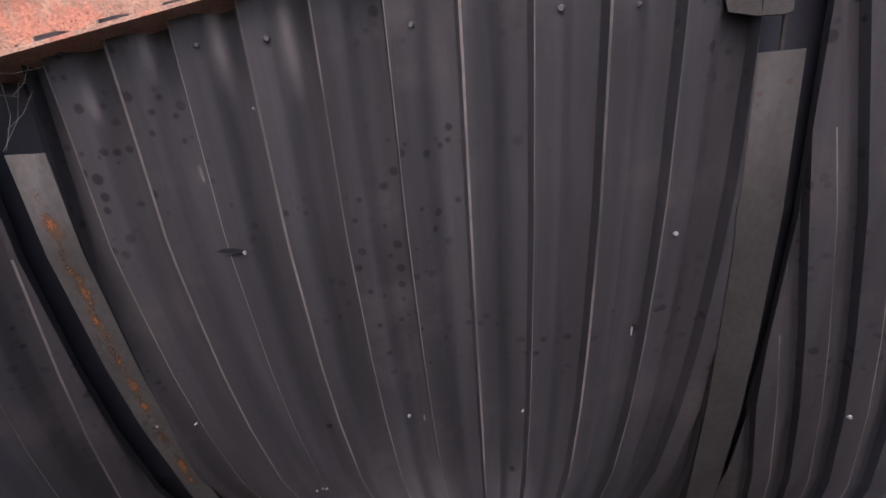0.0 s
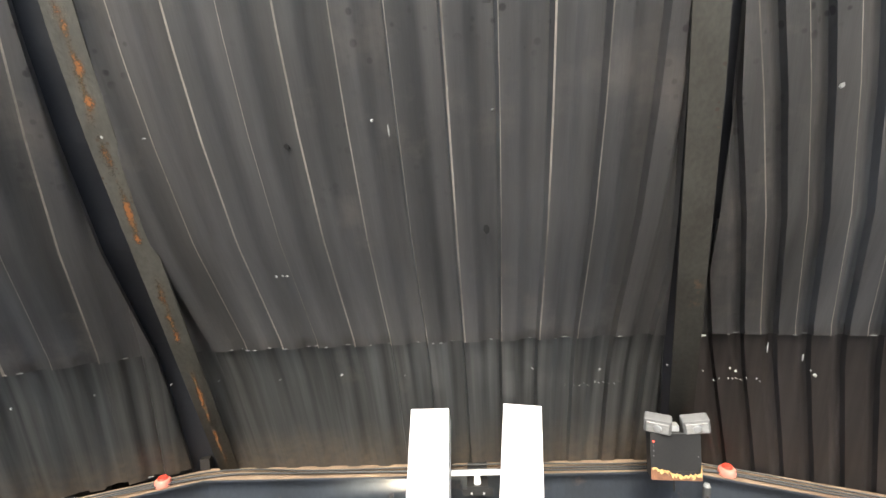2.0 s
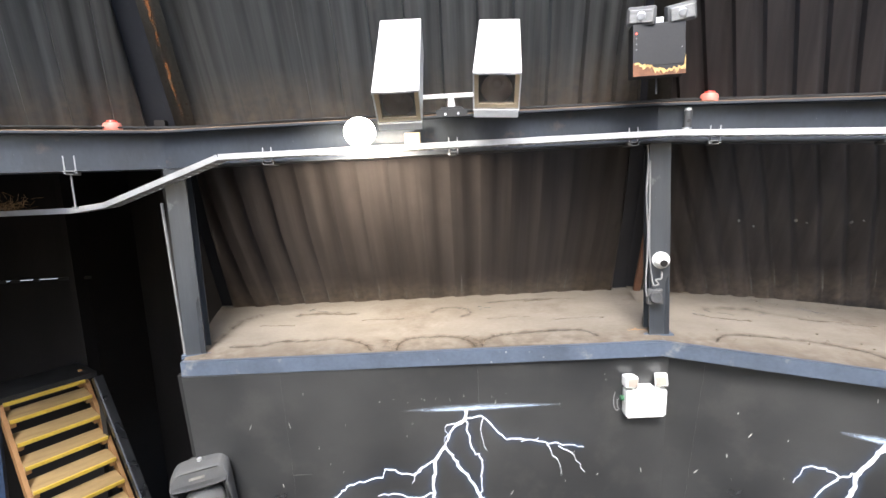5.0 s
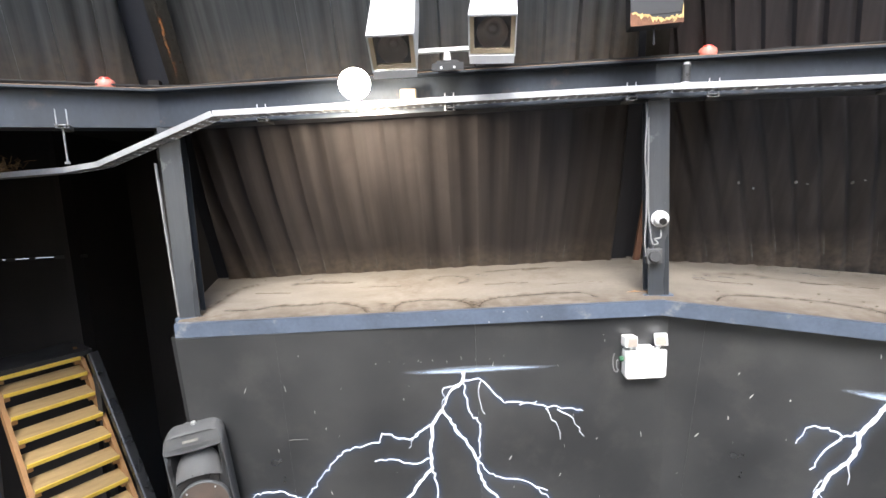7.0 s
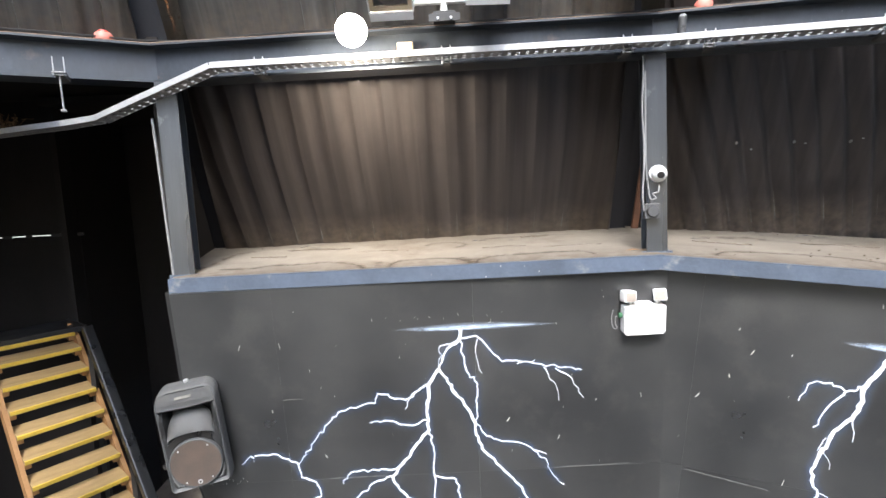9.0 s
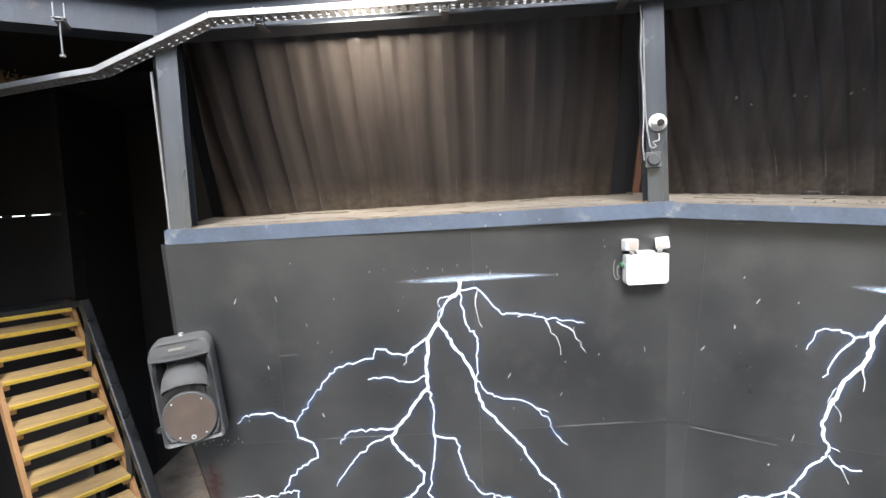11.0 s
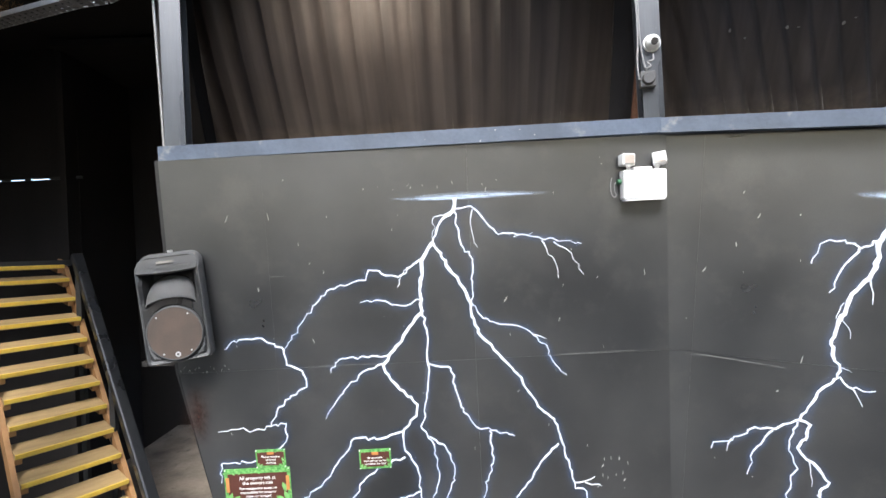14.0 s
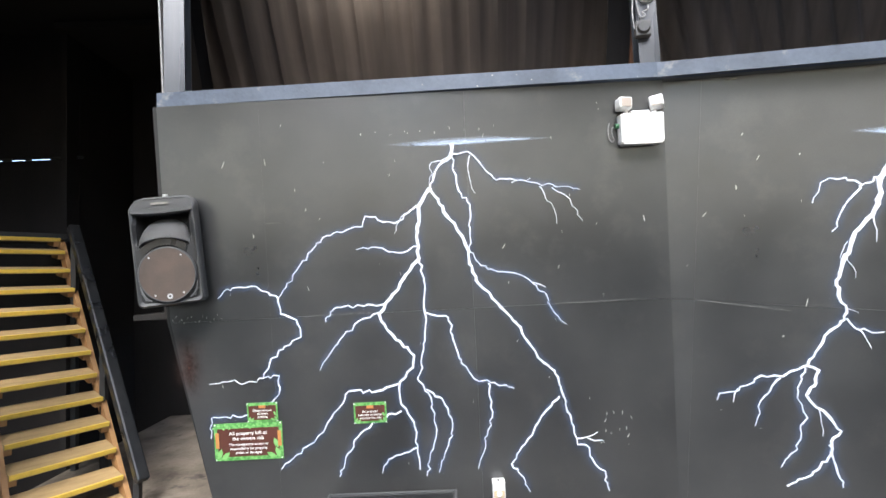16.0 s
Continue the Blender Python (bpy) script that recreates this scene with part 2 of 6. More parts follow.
LAMP_GLASS = mat("ribbed_lamp_lens", (0.5, 0.5, 0.49), 0.25, 0.3, (0.3, 0.3, 0.29), 18, 0.9, 60, 0.1, 0.2, (1, 1, 3))
TWIG = mat("dry_straw", (0.28, 0.17, 0.08), 0.9, 0, (0.18, 0.11, 0.05), 20, 0.8, 90, 0.2, 0.2, per_object=0.2)
GLASS = clear("glass")
GREY_CLEAR = mat("smoky_plastic", (0.3, 0.31, 0.31), 0.15, 0, (0.2, 0.2, 0.2), 9, 0.6, 50, 0.1, 0)
STRUT = mat("weathered_galvanised", (0.16, 0.16, 0.155), 0.55, 0.4, (0.09, 0.09, 0.088), 14, 0.8, 60, 0.15, 0.1)
GALV_DULL = mat("dull_galvanised", (0.33, 0.33, 0.33), 0.55, 0.4, (0.22, 0.22, 0.22), 12, 0.8, 60, 0.15, 0.1)
RED_CAP = mat("red_plastic_cap", (0.75, 0.06, 0.04), 0.35, 0, (0.6, 0.07, 0.05), 9, 0.6, 50, 0.08, 0)
RUST = mat("brown_rust", (0.17, 0.08, 0.045), 0.85, 0, (0.1, 0.055, 0.04), 8, 0.8, 70, 0.3, 0.4)
SEAM = mat("worn_joint", (0.13, 0.13, 0.125), 0.6, 0, (0.05, 0.05, 0.05), 12, 1.0, 60, 0.2, 0.1)
STUD = mat("dull_screw_head", (0.3, 0.3, 0.29), 0.6, 0.2, (0.18, 0.18, 0.17), 30, 0.8, 60, 0.1, 0)
GRIME = mat("dark_grime", (0.115, 0.095, 0.075), 0.95, 0, (0.19, 0.165, 0.135), 9, 0.9, 60, 0.2, 0.3)
# near-black, so that the stairwell's shade is put into the boards' colour
VOID = mat("dark_well_board", (0.024, 0.0225, 0.0215), 0.8, 0, (0.034, 0.03, 0.028), 3, 0.8, 60, 0.2, 0.05, spec=0.15)
DARK_BLUE = mat("dark_blue_paint", (0.022, 0.04, 0.085), 0.35, 0, (0.016, 0.026, 0.05), 3, 0.9, 60, 0.2, 0.08, (1, 1, 1), (0.1, 0.12, 0.16), 7.0, 0.66, 0.06)
PLATFORM = mat("brown_dirty_concrete", (0.22, 0.185, 0.145), 0.9, 0, (0.1, 0.08, 0.062), 4, 0.95, 40, 0.25, 0.4, (1, 1, 1), (0.05, 0.042, 0.036), 3.0, 0.57, 0.1)
GREEN_DARK = mat("dark_green_plastic", (0.05, 0.16, 0.08), 0.5, 0, None, 9, 0.4, 50, 0.1, 0)
DUSTY = mat("dusty_rubber", (0.2, 0.19, 0.17), 0.9, 0, (0.1, 0.1, 0.09), 30, 0.8, 70, 0.3, 0.2)
GLOSS = mat("gloss_black", (0.012, 0.013, 0.015), 0.3, 0, (0.025, 0.025, 0.025), 6, 0.6, 60, 0.1, 0.03)
LAMP_ON = glow("lit_led", (1.0, 0.93, 0.8), 22.0)
RED_LED = glow("red_indicator", (1.0, 0.05, 0.03), 3.0)
LENS = mat("dark_lens", (0.015, 0.014, 0.014), 0.3, 0, (0.03, 0.028, 0.026), 12, 0.6, 60, 0.1, 0)
SPEAKER = mat("dusty_speaker_plastic", (0.068, 0.071, 0.075), 0.6, 0, (0.095, 0.094, 0.092), 5, 0.8, 150, 0.12, 0.15)
# paler than the cabinet: light from above is put into this colour
HORN = mat("lit_dusty_plastic", (0.14, 0.145, 0.15), 0.6, 0, (0.13, 0.125, 0.12), 5, 0.8, 150, 0.1, 0.1)
REFLECTOR = mat("dull_reflector", (0.5, 0.43, 0.37), 0.4, 0.2, (0.36, 0.31, 0.27), 9, 0.6, 60, 0.1, 0.1)
PAINT = mat("white_blue_paint", (0.78, 0.81, 0.86), 0.6, 0, (0.7, 0.75, 0.84), 9, 0.6, 60, 0.05, 0)


# ---- helpers ----
IDENT = Matrix.Identity(4)


def part(name, bm, material, parent=None, label="", m=None, smooth=False):
    """Links a bmesh as one mesh object, under a thing or a part if parent is given."""
    me = bpy.data.meshes.new(name)
    bmesh.ops.recalc_face_normals(bm, faces=bm.faces)
    bm.to_mesh(me)
    bm.free()
    me.materials.append(material)
    if smooth:
        for p in me.polygons:
            p.use_smooth = True
    ob = new(name, me)
    ob.parent = parent
    if m is not None:
        ob.matrix_basis = m
    return tagged(ob, label)


def empty(name, m, label, category, group="", kind=""):
    ob = new(name)
    ob.empty_display_size = 0.1
    ob.matrix_basis = m
    return tagged(ob, label, category, group, kind)


def box(bm, x0, x1, y0, y1, z0, z1, bevel=0.0, m=None):
    made = bmesh.ops.create_cube(bm, size=1)["verts"]
    bmesh.ops.scale(bm, verts=made, vec=(x1 - x0, y1 - y0, z1 - z0))
    bmesh.ops.translate(bm, verts=made, vec=((x0 + x1) / 2, (y0 + y1) / 2, (z0 + z1) / 2))
    if m is not None:
        bmesh.ops.transform(bm, matrix=m, verts=made)
    if bevel:
        edges = list({e for v in made for e in v.link_edges})
        bmesh.ops.bevel(bm, geom=edges, offset=bevel, segments=2, affect="EDGES", profile=0.6)
    return bm


def B(*args, **kw):
    return box(bmesh.new(), *args, **kw)


def cyl(bm, a, b, r, r2=None, n=16):
    a, b = Vector(a), Vector(b)
    made = bmesh.ops.create_cone(bm, cap_ends=True, segments=n, radius1=r, radius2=r if r2 is None else r2, depth=(b - a).length)["verts"]
    turn = (b - a).to_track_quat("Z", "Y").to_matrix().to_4x4()
    bmesh.ops.transform(bm, matrix=Matrix.Translation((a + b) / 2) @ turn, verts=made)
    return bm


def C(*args, **kw):
    return cyl(bmesh.new(), *args, **kw)


def tube(bm, pts, r, n=8):
    """A round cable through a row of points."""
    pts = [Vector(p) for p in pts]
    rings = []
    for i, p in enumerate(pts):
        along = (pts[min(i + 1, len(pts) - 1)] - pts[max(i - 1, 0)]).normalized()
        side = along.orthogonal().normalized() if not rings else (last - along * last.dot(along)).normalized()
        last = side
        up = along.cross(side)
        rings.append([bm.verts.new(p + r * (side * math.cos(k * math.tau / n) + up * math.sin(k * math.tau / n))) for k in range(n)])
    for a, b in zip(rings, rings[1:]):
        for k in range(n):
            bm.faces.new((a[k], a[(k + 1) % n], b[(k + 1) % n], b[k]))
    bm.faces.new(rings[0][::-1])
    bm.faces.new(rings[-1])
    return bm


def smooth_line(pts, steps=6):
    """Points on a soft curve through a few points."""
    pts = [Vector(p) for p in pts]
    out = []
    for i in range(len(pts) - 1):
        a, b, c, d = pts[max(i - 1, 0)], pts[i], pts[i + 1], pts[min(i + 2, len(pts) - 1)]
        for k in range(steps):
            t = k / steps
            out.append(0.5 * (2 * b + (c - a) * t + (2 * a - 5 * b + 4 * c - d) * t * t + (3 * b - a - 3 * c + d) * t ** 3))
    return out + [pts[-1]]


def prism(bm, outline, y0, y1):
    """A flat shape of (x, z) points with depth along y."""
    a = [bm.verts.new((x, y0, z)) for x, z in outline]
    b = [bm.verts.new((x, y1, z)) for x, z in outline]
    bm.faces.new(a)
    bm.faces.new(b[::-1])
    for i in range(len(a)):
        j = (i + 1) % len(a)
        bm.faces.new((a[i], b[i], b[j], a[j]))
    return bm


# ---- the plan: a ring of equal bays. In a bay's frame x runs along the wall, y outwards, z up ----
SIDES = 14
BAY = 2.917
TURN = 360 / SIDES
SLOPE = math.tan(radians(TURN / 2))
FLOOR, LEDGE_Z, BEAM_TOP, BEAM_BOTTOM, RIM_Z = 0.85, 4.245, 5.62, 5.40, 9.17
FRONT = pose(-1.52, 2.93, 0, 0, 0, -3.834)
PROFILE = [(-1.0, 4.16), (4.30, 0.86), (4.965, 0.44), (5.62, 0.13), (6.3, -0.15), (6.56, -0.29), (7.1, -0.69), (7.56, -0.94), (7.9, -1.09), (8.37, -1.26), (9.2, -1.45)]


def joint(i):
    """The turn between bay i - 1 and bay i: the ring is flatter at one column, and a little tighter behind it."""
    return 14.0 if i == 1 else TURN + (TURN - 14.0) / 6 if 2 <= i <= 7 else TURN


def slopes(i):
    """The mitres at a bay's two ends."""
    return math.tan(radians(joint(i) / 2)), math.tan(radians(joint(i + 1) / 2))


def bay(i):
    m = FRONT
    for k in range(abs(i)):
        m = m @ (Matrix.Translation((BAY, 0, 0)) @ pose(0, 0, 0, 0, 0, -joint(k + 1)) if i > 0 else pose(0, 0, 0, 0, 0, joint(-k)) @ Matrix.Translation((-BAY, 0, 0)))
    return m


def low_bay(i, pivot=4.6, sunk=4.0):
    """The lower part of the next bay stands a little askew and has sunk at its far end."""
    return bay(i) @ Matrix.Translation((0, 0, pivot)) @ pose(0, 0, 0, 0, sunk, -3.5) @ Matrix.Translation((0, 0, -pivot)) if i == 1 else bay(i)


def wall_bay(i):
    """The boarded wall under the ledge leans inwards."""
    return low_bay(i, 4.25, 5.4) @ Matrix.Translation((1.4, 0, 3.4 if i == 1 else 2.75)) @ pose(0, 0, 0, 5.3 if i == 0 else 4.6, 0, 1.1 if i == 0 else 0) @ Matrix.Translation((-1.4, 0, -3.4 if i == 1 else -2.75))


def lean(z):
    """How far out the sloping cladding stands at a height."""
    for (a, ya), (b, yb) in zip(PROFILE, PROFILE[1:]):
        if z <= b:
            return ya + (yb - ya) * (z - a) / (b - a)
    return PROFILE[-1][1]


def bar(z):
    """The ribs cut straight across the hollow of the middle sheets."""
    return lean(5.62) + (lean(7.1) - lean(5.62)) * (z - 5.62) / 1.48 if z < 7.1 else lean(z)


def fan(x, z):
    """The sheets of the next bay are laid askew: where a fold runs that stands at x at height 7.5."""
    return x - 0.16 * (max(z, 5.5) - 7.5) - 0.3 * min(z - 5.5, 0)


def corrugated(z0, z1, shift=0.0, deep=0.05, rows=8, ragged=0.0, seed=1, gap=0.11, rise=0.0, bright=1.0, soft=False, cut=(SLOPE, SLOPE), lines=(0.3, BAY - 0.55), askew=False):
    """A leaning sheet of folded ribs that fills one bay between two heights, with worn paint and a painted highlight
    along the folds (second material).
    """
    bm = bmesh.new()
    rng = random.Random(seed)
    xs, x = [], 0.197 - 0.147 * 9 if askew else -0.51
    while x < BAY + 0.6:
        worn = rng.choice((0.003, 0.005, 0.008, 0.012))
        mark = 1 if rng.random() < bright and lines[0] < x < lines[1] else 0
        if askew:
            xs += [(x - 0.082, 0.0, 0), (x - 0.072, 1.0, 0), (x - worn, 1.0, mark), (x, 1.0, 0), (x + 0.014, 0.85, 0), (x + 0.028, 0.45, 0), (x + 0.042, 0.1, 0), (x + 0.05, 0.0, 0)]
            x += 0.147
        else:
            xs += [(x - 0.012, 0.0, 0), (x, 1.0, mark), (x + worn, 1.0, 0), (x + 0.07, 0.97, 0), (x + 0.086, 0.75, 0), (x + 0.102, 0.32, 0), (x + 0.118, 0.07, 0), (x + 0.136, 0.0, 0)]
            x += 0.2
    zs = sorted({z0, z1, *(z0 + (z1 - z0) * k / rows for k in range(rows + 1)), *(z for z, _ in PROFILE if z0 < z < z1)})
    drop = {x: rng.uniform(-ragged, ragged) for x, *_ in xs}
    grid, free = [], []
    for k, z in enumerate(zs):
        row, kept = [], []
        for x, h, _ in xs:
            zz = z + (drop[x] if k == 0 else 0) + rise * (x - BAY / 2) * (z - z0) / (z1 - z0)
            dent = 0.006 * noise.noise((x * 1.7, zz * 1.3, seed * 3.7))
            y = lean(zz) + shift + dent
            lo, hi = -y * cut[0] + gap, BAY + y * cut[1] - gap
            xx = (fan(x, zz) if askew else x) + 0.4 * dent
            kept.append(lo < xx < hi)
            row.append(bm.verts.new((min(max(xx, lo), hi), y - deep * h, zz)))
        grid.append(row)
        free.append(kept)
    for a, b, fa, fb in zip(grid, grid[1:], free, free[1:]):
        for i in range(len(xs) - 1):
            if abs(a[i].co.x - a[i + 1].co.x) + abs(b[i].co.x - b[i + 1].co.x) > 1e-5:
                f = bm.faces.new((a[i], a[i + 1], b[i + 1], b[i]))
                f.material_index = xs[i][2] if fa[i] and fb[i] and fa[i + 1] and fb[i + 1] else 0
                f.smooth = True
    bmesh.ops.solidify(bm, geom=bm.faces[:], thickness=0.003)
    for e in bm.edges:
        if len(e.link_faces) != 2 or e.calc_face_angle(3.0) > (1.4 if soft else 0.9):
            e.smooth = False
    return bm


def i_beam(length, high, wide, t=0.012, x0=0.0, cut=(SLOPE, SLOPE)):
    """A steel I-section along x with mitred ends, its front flange edge at y = 0, its top at z = 0."""
    bm = bmesh.new()
    for y0, y1, z0, z1 in ((0, wide, -t, 0), (0, wide, -high, -high + t), (wide / 2 - t / 2, wide / 2 + t / 2, -high + t, -t)):
        v = []
        for y in (y0, y1):
            for z in (z0, z1):
                v.append((bm.verts.new((x0 - y * cut[0], y, z)), bm.verts.new((x0 + length + y * cut[1], y, z))))
        for a, b in ((0, 1), (1, 3), (3, 2), (2, 0)):
            bm.faces.new((v[a][0], v[b][0], v[b][1], v[a][1]))
        for e in (0, 1):
            bm.faces.new([v[k][e] for k in (0, 1, 3, 2)])
    return bm


def ring_plate(y0, y1, z0, z1, cut=(SLOPE, SLOPE)):
    """A bay-long slab with mitred ends between two distances."""
    bm = bmesh.new()
    v = [[bm.verts.new((x + y * (-cut[0] if x == 0 else cut[1]), y, z)) for x, y in ((0, y0), (BAY, y0), (BAY, y1), (0, y1))] for z in (z0, z1)]
    bm.faces.new(v[0])
    bm.faces.new(v[1])
    for a in range(4):
        bm.faces.new((v[0][a], v[0][(a + 1) % 4], v[1][(a + 1) % 4], v[1][a]))
    return bm


def ledge_height(x, y):
    return LEDGE_Z + 0.11 * (y + 0.1) / 1.04 + 0.010 * noise.noise((x * 2.2, y * 4.0, 3.1)) + 0.003 * noise.noise((x * 9, y * 11, 1.0))


def ledge_sheet(cut):
    """The ledge's top: a slightly heaving sheet with a front face, rising to the back."""
    bm = bmesh.new()
    nx, ny = 60, 22
    rows = []
    for j in range(ny + 1):
        y = -0.1 + 1.04 * j / ny
        row = []
        for i in range(nx + 1):
            f = i / nx
            x = -y * cut[0] - 0.05 * j / ny + f * (BAY + y * (cut[0] + cut[1]) + 0.1 * j / ny)
            z = ledge_height(x, y) if 0 < j < ny else LEDGE_Z + 0.11 * (j / ny)
            row.append(bm.verts.new((x, y, z)))
        rows.append(row)
    for a, b in zip(rows, rows[1:]):
        for i in range(nx):
            bm.faces.new((a[i], a[i + 1], b[i + 1], b[i]))
    low = [bm.verts.new((v.co.x, v.co.y, LEDGE_Z - 0.06)) for v in rows[0]]
    for i in range(nx):
        bm.faces.new((rows[0][i], low[i], low[i + 1], rows[0][i + 1]))
    return bm


def flecks(points, size, seed, material, name, label, m):
    """Small chips and scuffs of paint on a wall, in one piece of stuff."""
    rng = random.Random(seed)
    bm = bmesh.new()
    for x, z in points:
        w, h, a = size * rng.uniform(0.08, 0.24), size * rng.uniform(0.4, 1.6), rng.uniform(-0.6, 0.35)
        c, s = math.cos(a), math.sin(a)
        q = [(-w, -h), (w * 0.6, -h * 0.8), (w, h * 0.3), (w * 0.2, h), (-w * 0.7, h * 0.5)]
        front = [bm.verts.new((x + c * u - s * v, -0.0035, z + s * u + c * v)) for u, v in q]
        back = [bm.verts.new((f.co.x, 0.001, f.co.z)) for f in front]
        bm.faces.new(front)
        for i in range(5):
            bm.faces.new((front[i], front[(i + 1) % 5], back[(i + 1) % 5], back[i]))
    ob = part(name, bm, material, None, "", m)
    return tagged(ob, label, "paint chips", kind="stuff")


def slant(z):
    """The wall's lower boards are cut at a slant beside the stairs."""
    return 0.035 + max(0.0, 2.93 - z) * 0.17


def edge_lift(k):
    """The roof's opening is not level: its rim climbs along the front bay."""
    return 0.0 if k == 0 else -0.19 if k < 0 else 0.19


def haze(name, colour, most):
    """Thin airbrushed paint that fades out towards the edge of its strip."""
    m = bpy.data.materials.new(name)
    m.use_nodes = True
    nodes, link = m.node_tree.nodes, m.node_tree.links.new
    b = nodes["Principled BSDF"]
    b.inputs["Base Color"].default_value, b.inputs["Roughness"].default_value = (*colour, 1), 0.6
    fade = nodes.new("ShaderNodeAttribute")
    fade.attribute_name = "thin"
    grain = nodes.new("ShaderNodeTexNoise")
    grain.inputs["Scale"].default_value = 14
    power = nodes.new("ShaderNodeMath")
    power.operation = "POWER"
    power.inputs[1].default_value = 1.8
    times = nodes.new("ShaderNodeMath")
    times.operation = "MULTIPLY"
    scale = nodes.new("ShaderNodeMath")
    scale.operation = "MULTIPLY"
    scale.inputs[1].default_value = most * 2
    link(fade.outputs["Fac"], power.inputs[0])
    link(power.outputs[0], times.inputs[0])
    link(grain.outputs["Fac"], times.inputs[1])
    link(times.outputs[0], scale.inputs[0])
    link(scale.outputs[0], b.inputs["Alpha"])
    return m


def speckle(name, colours):
    """Rust that breaks up into specks towards the edge of its strip."""
    m = bpy.data.materials.new(name)
    m.use_nodes = True
    nodes, link = m.node_tree.nodes, m.node_tree.links.new
    b = nodes["Principled BSDF"]
    b.inputs["Roughness"].default_value, b.inputs["Specular IOR Level"].default_value = 0.9, 0.15
    where = nodes.new("ShaderNodeTexCoord")
    fade = nodes.new("ShaderNodeAttribute")
    fade.attribute_name = "thin"
    fine, broad = nodes.new("ShaderNodeTexNoise"), nodes.new("ShaderNodeTexNoise")
    fine.inputs["Scale"].default_value, fine.inputs["Detail"].default_value = 130, 3
    broad.inputs["Scale"].default_value, broad.inputs["Detail"].default_value = 11, 5
    total = fade.outputs["Fac"]
    for tex, share in ((fine, 1.3), (broad, 1.5)):
        link(where.outputs["Object"], tex.inputs["Vector"])
        times = nodes.new("ShaderNodeMath")
        times.operation = "MULTIPLY_ADD"
        times.inputs[1].default_value = share
        link(tex.outputs["Fac"], times.inputs[0])
        link(total, times.inputs[2])
        total = times.outputs[0]
    cover = nodes.new("ShaderNodeMapRange")
    for key, val in zip(("From Min", "From Max", "To Max"), (1.85, 2.3, 0.9)):
        cover.inputs[key].default_value = val
    link(total, cover.inputs["Value"])
    link(cover.outputs["Result"], b.inputs["Alpha"])
    shade = nodes.new("ShaderNodeMix")
    shade.data_type = "RGBA"
    shade.inputs["A"].default_value, shade.inputs["B"].default_value = (*colours[0], 1), (*colours[1], 1)
    pick = nodes.new("ShaderNodeMapRange")
    pick.inputs["From Min"].default_value, pick.inputs["From Max"].default_value = 0.45, 0.65
    link(broad.outputs["Fac"], pick.inputs["Value"])
    link(pick.outputs["Result"], shade.inputs["Factor"])
    link(shade.outputs["Result"], b.inputs["Base Color"])
    return m


def strip(rows):
    """A soft-edged strip: rows of (left, middle, right) points, with the paint thickest in the middle."""
    bm = bmesh.new()
    thin = bm.verts.layers.float.new("thin")
    made = []
    for left, mid, right, end in rows:
        trio = [bm.verts.new(p) for p in (left, mid, right)]
        trio[1][thin] = end
        made.append(trio)
    for a, b in zip(made, made[1:]):
        for i in (0, 1):
            bm.faces.new((a[i], a[i + 1], b[i + 1], b[i]))
    return bm


SPECKLE = speckle("orange_rust_specks", ((0.13, 0.085, 0.045), (0.3, 0.12, 0.045)))


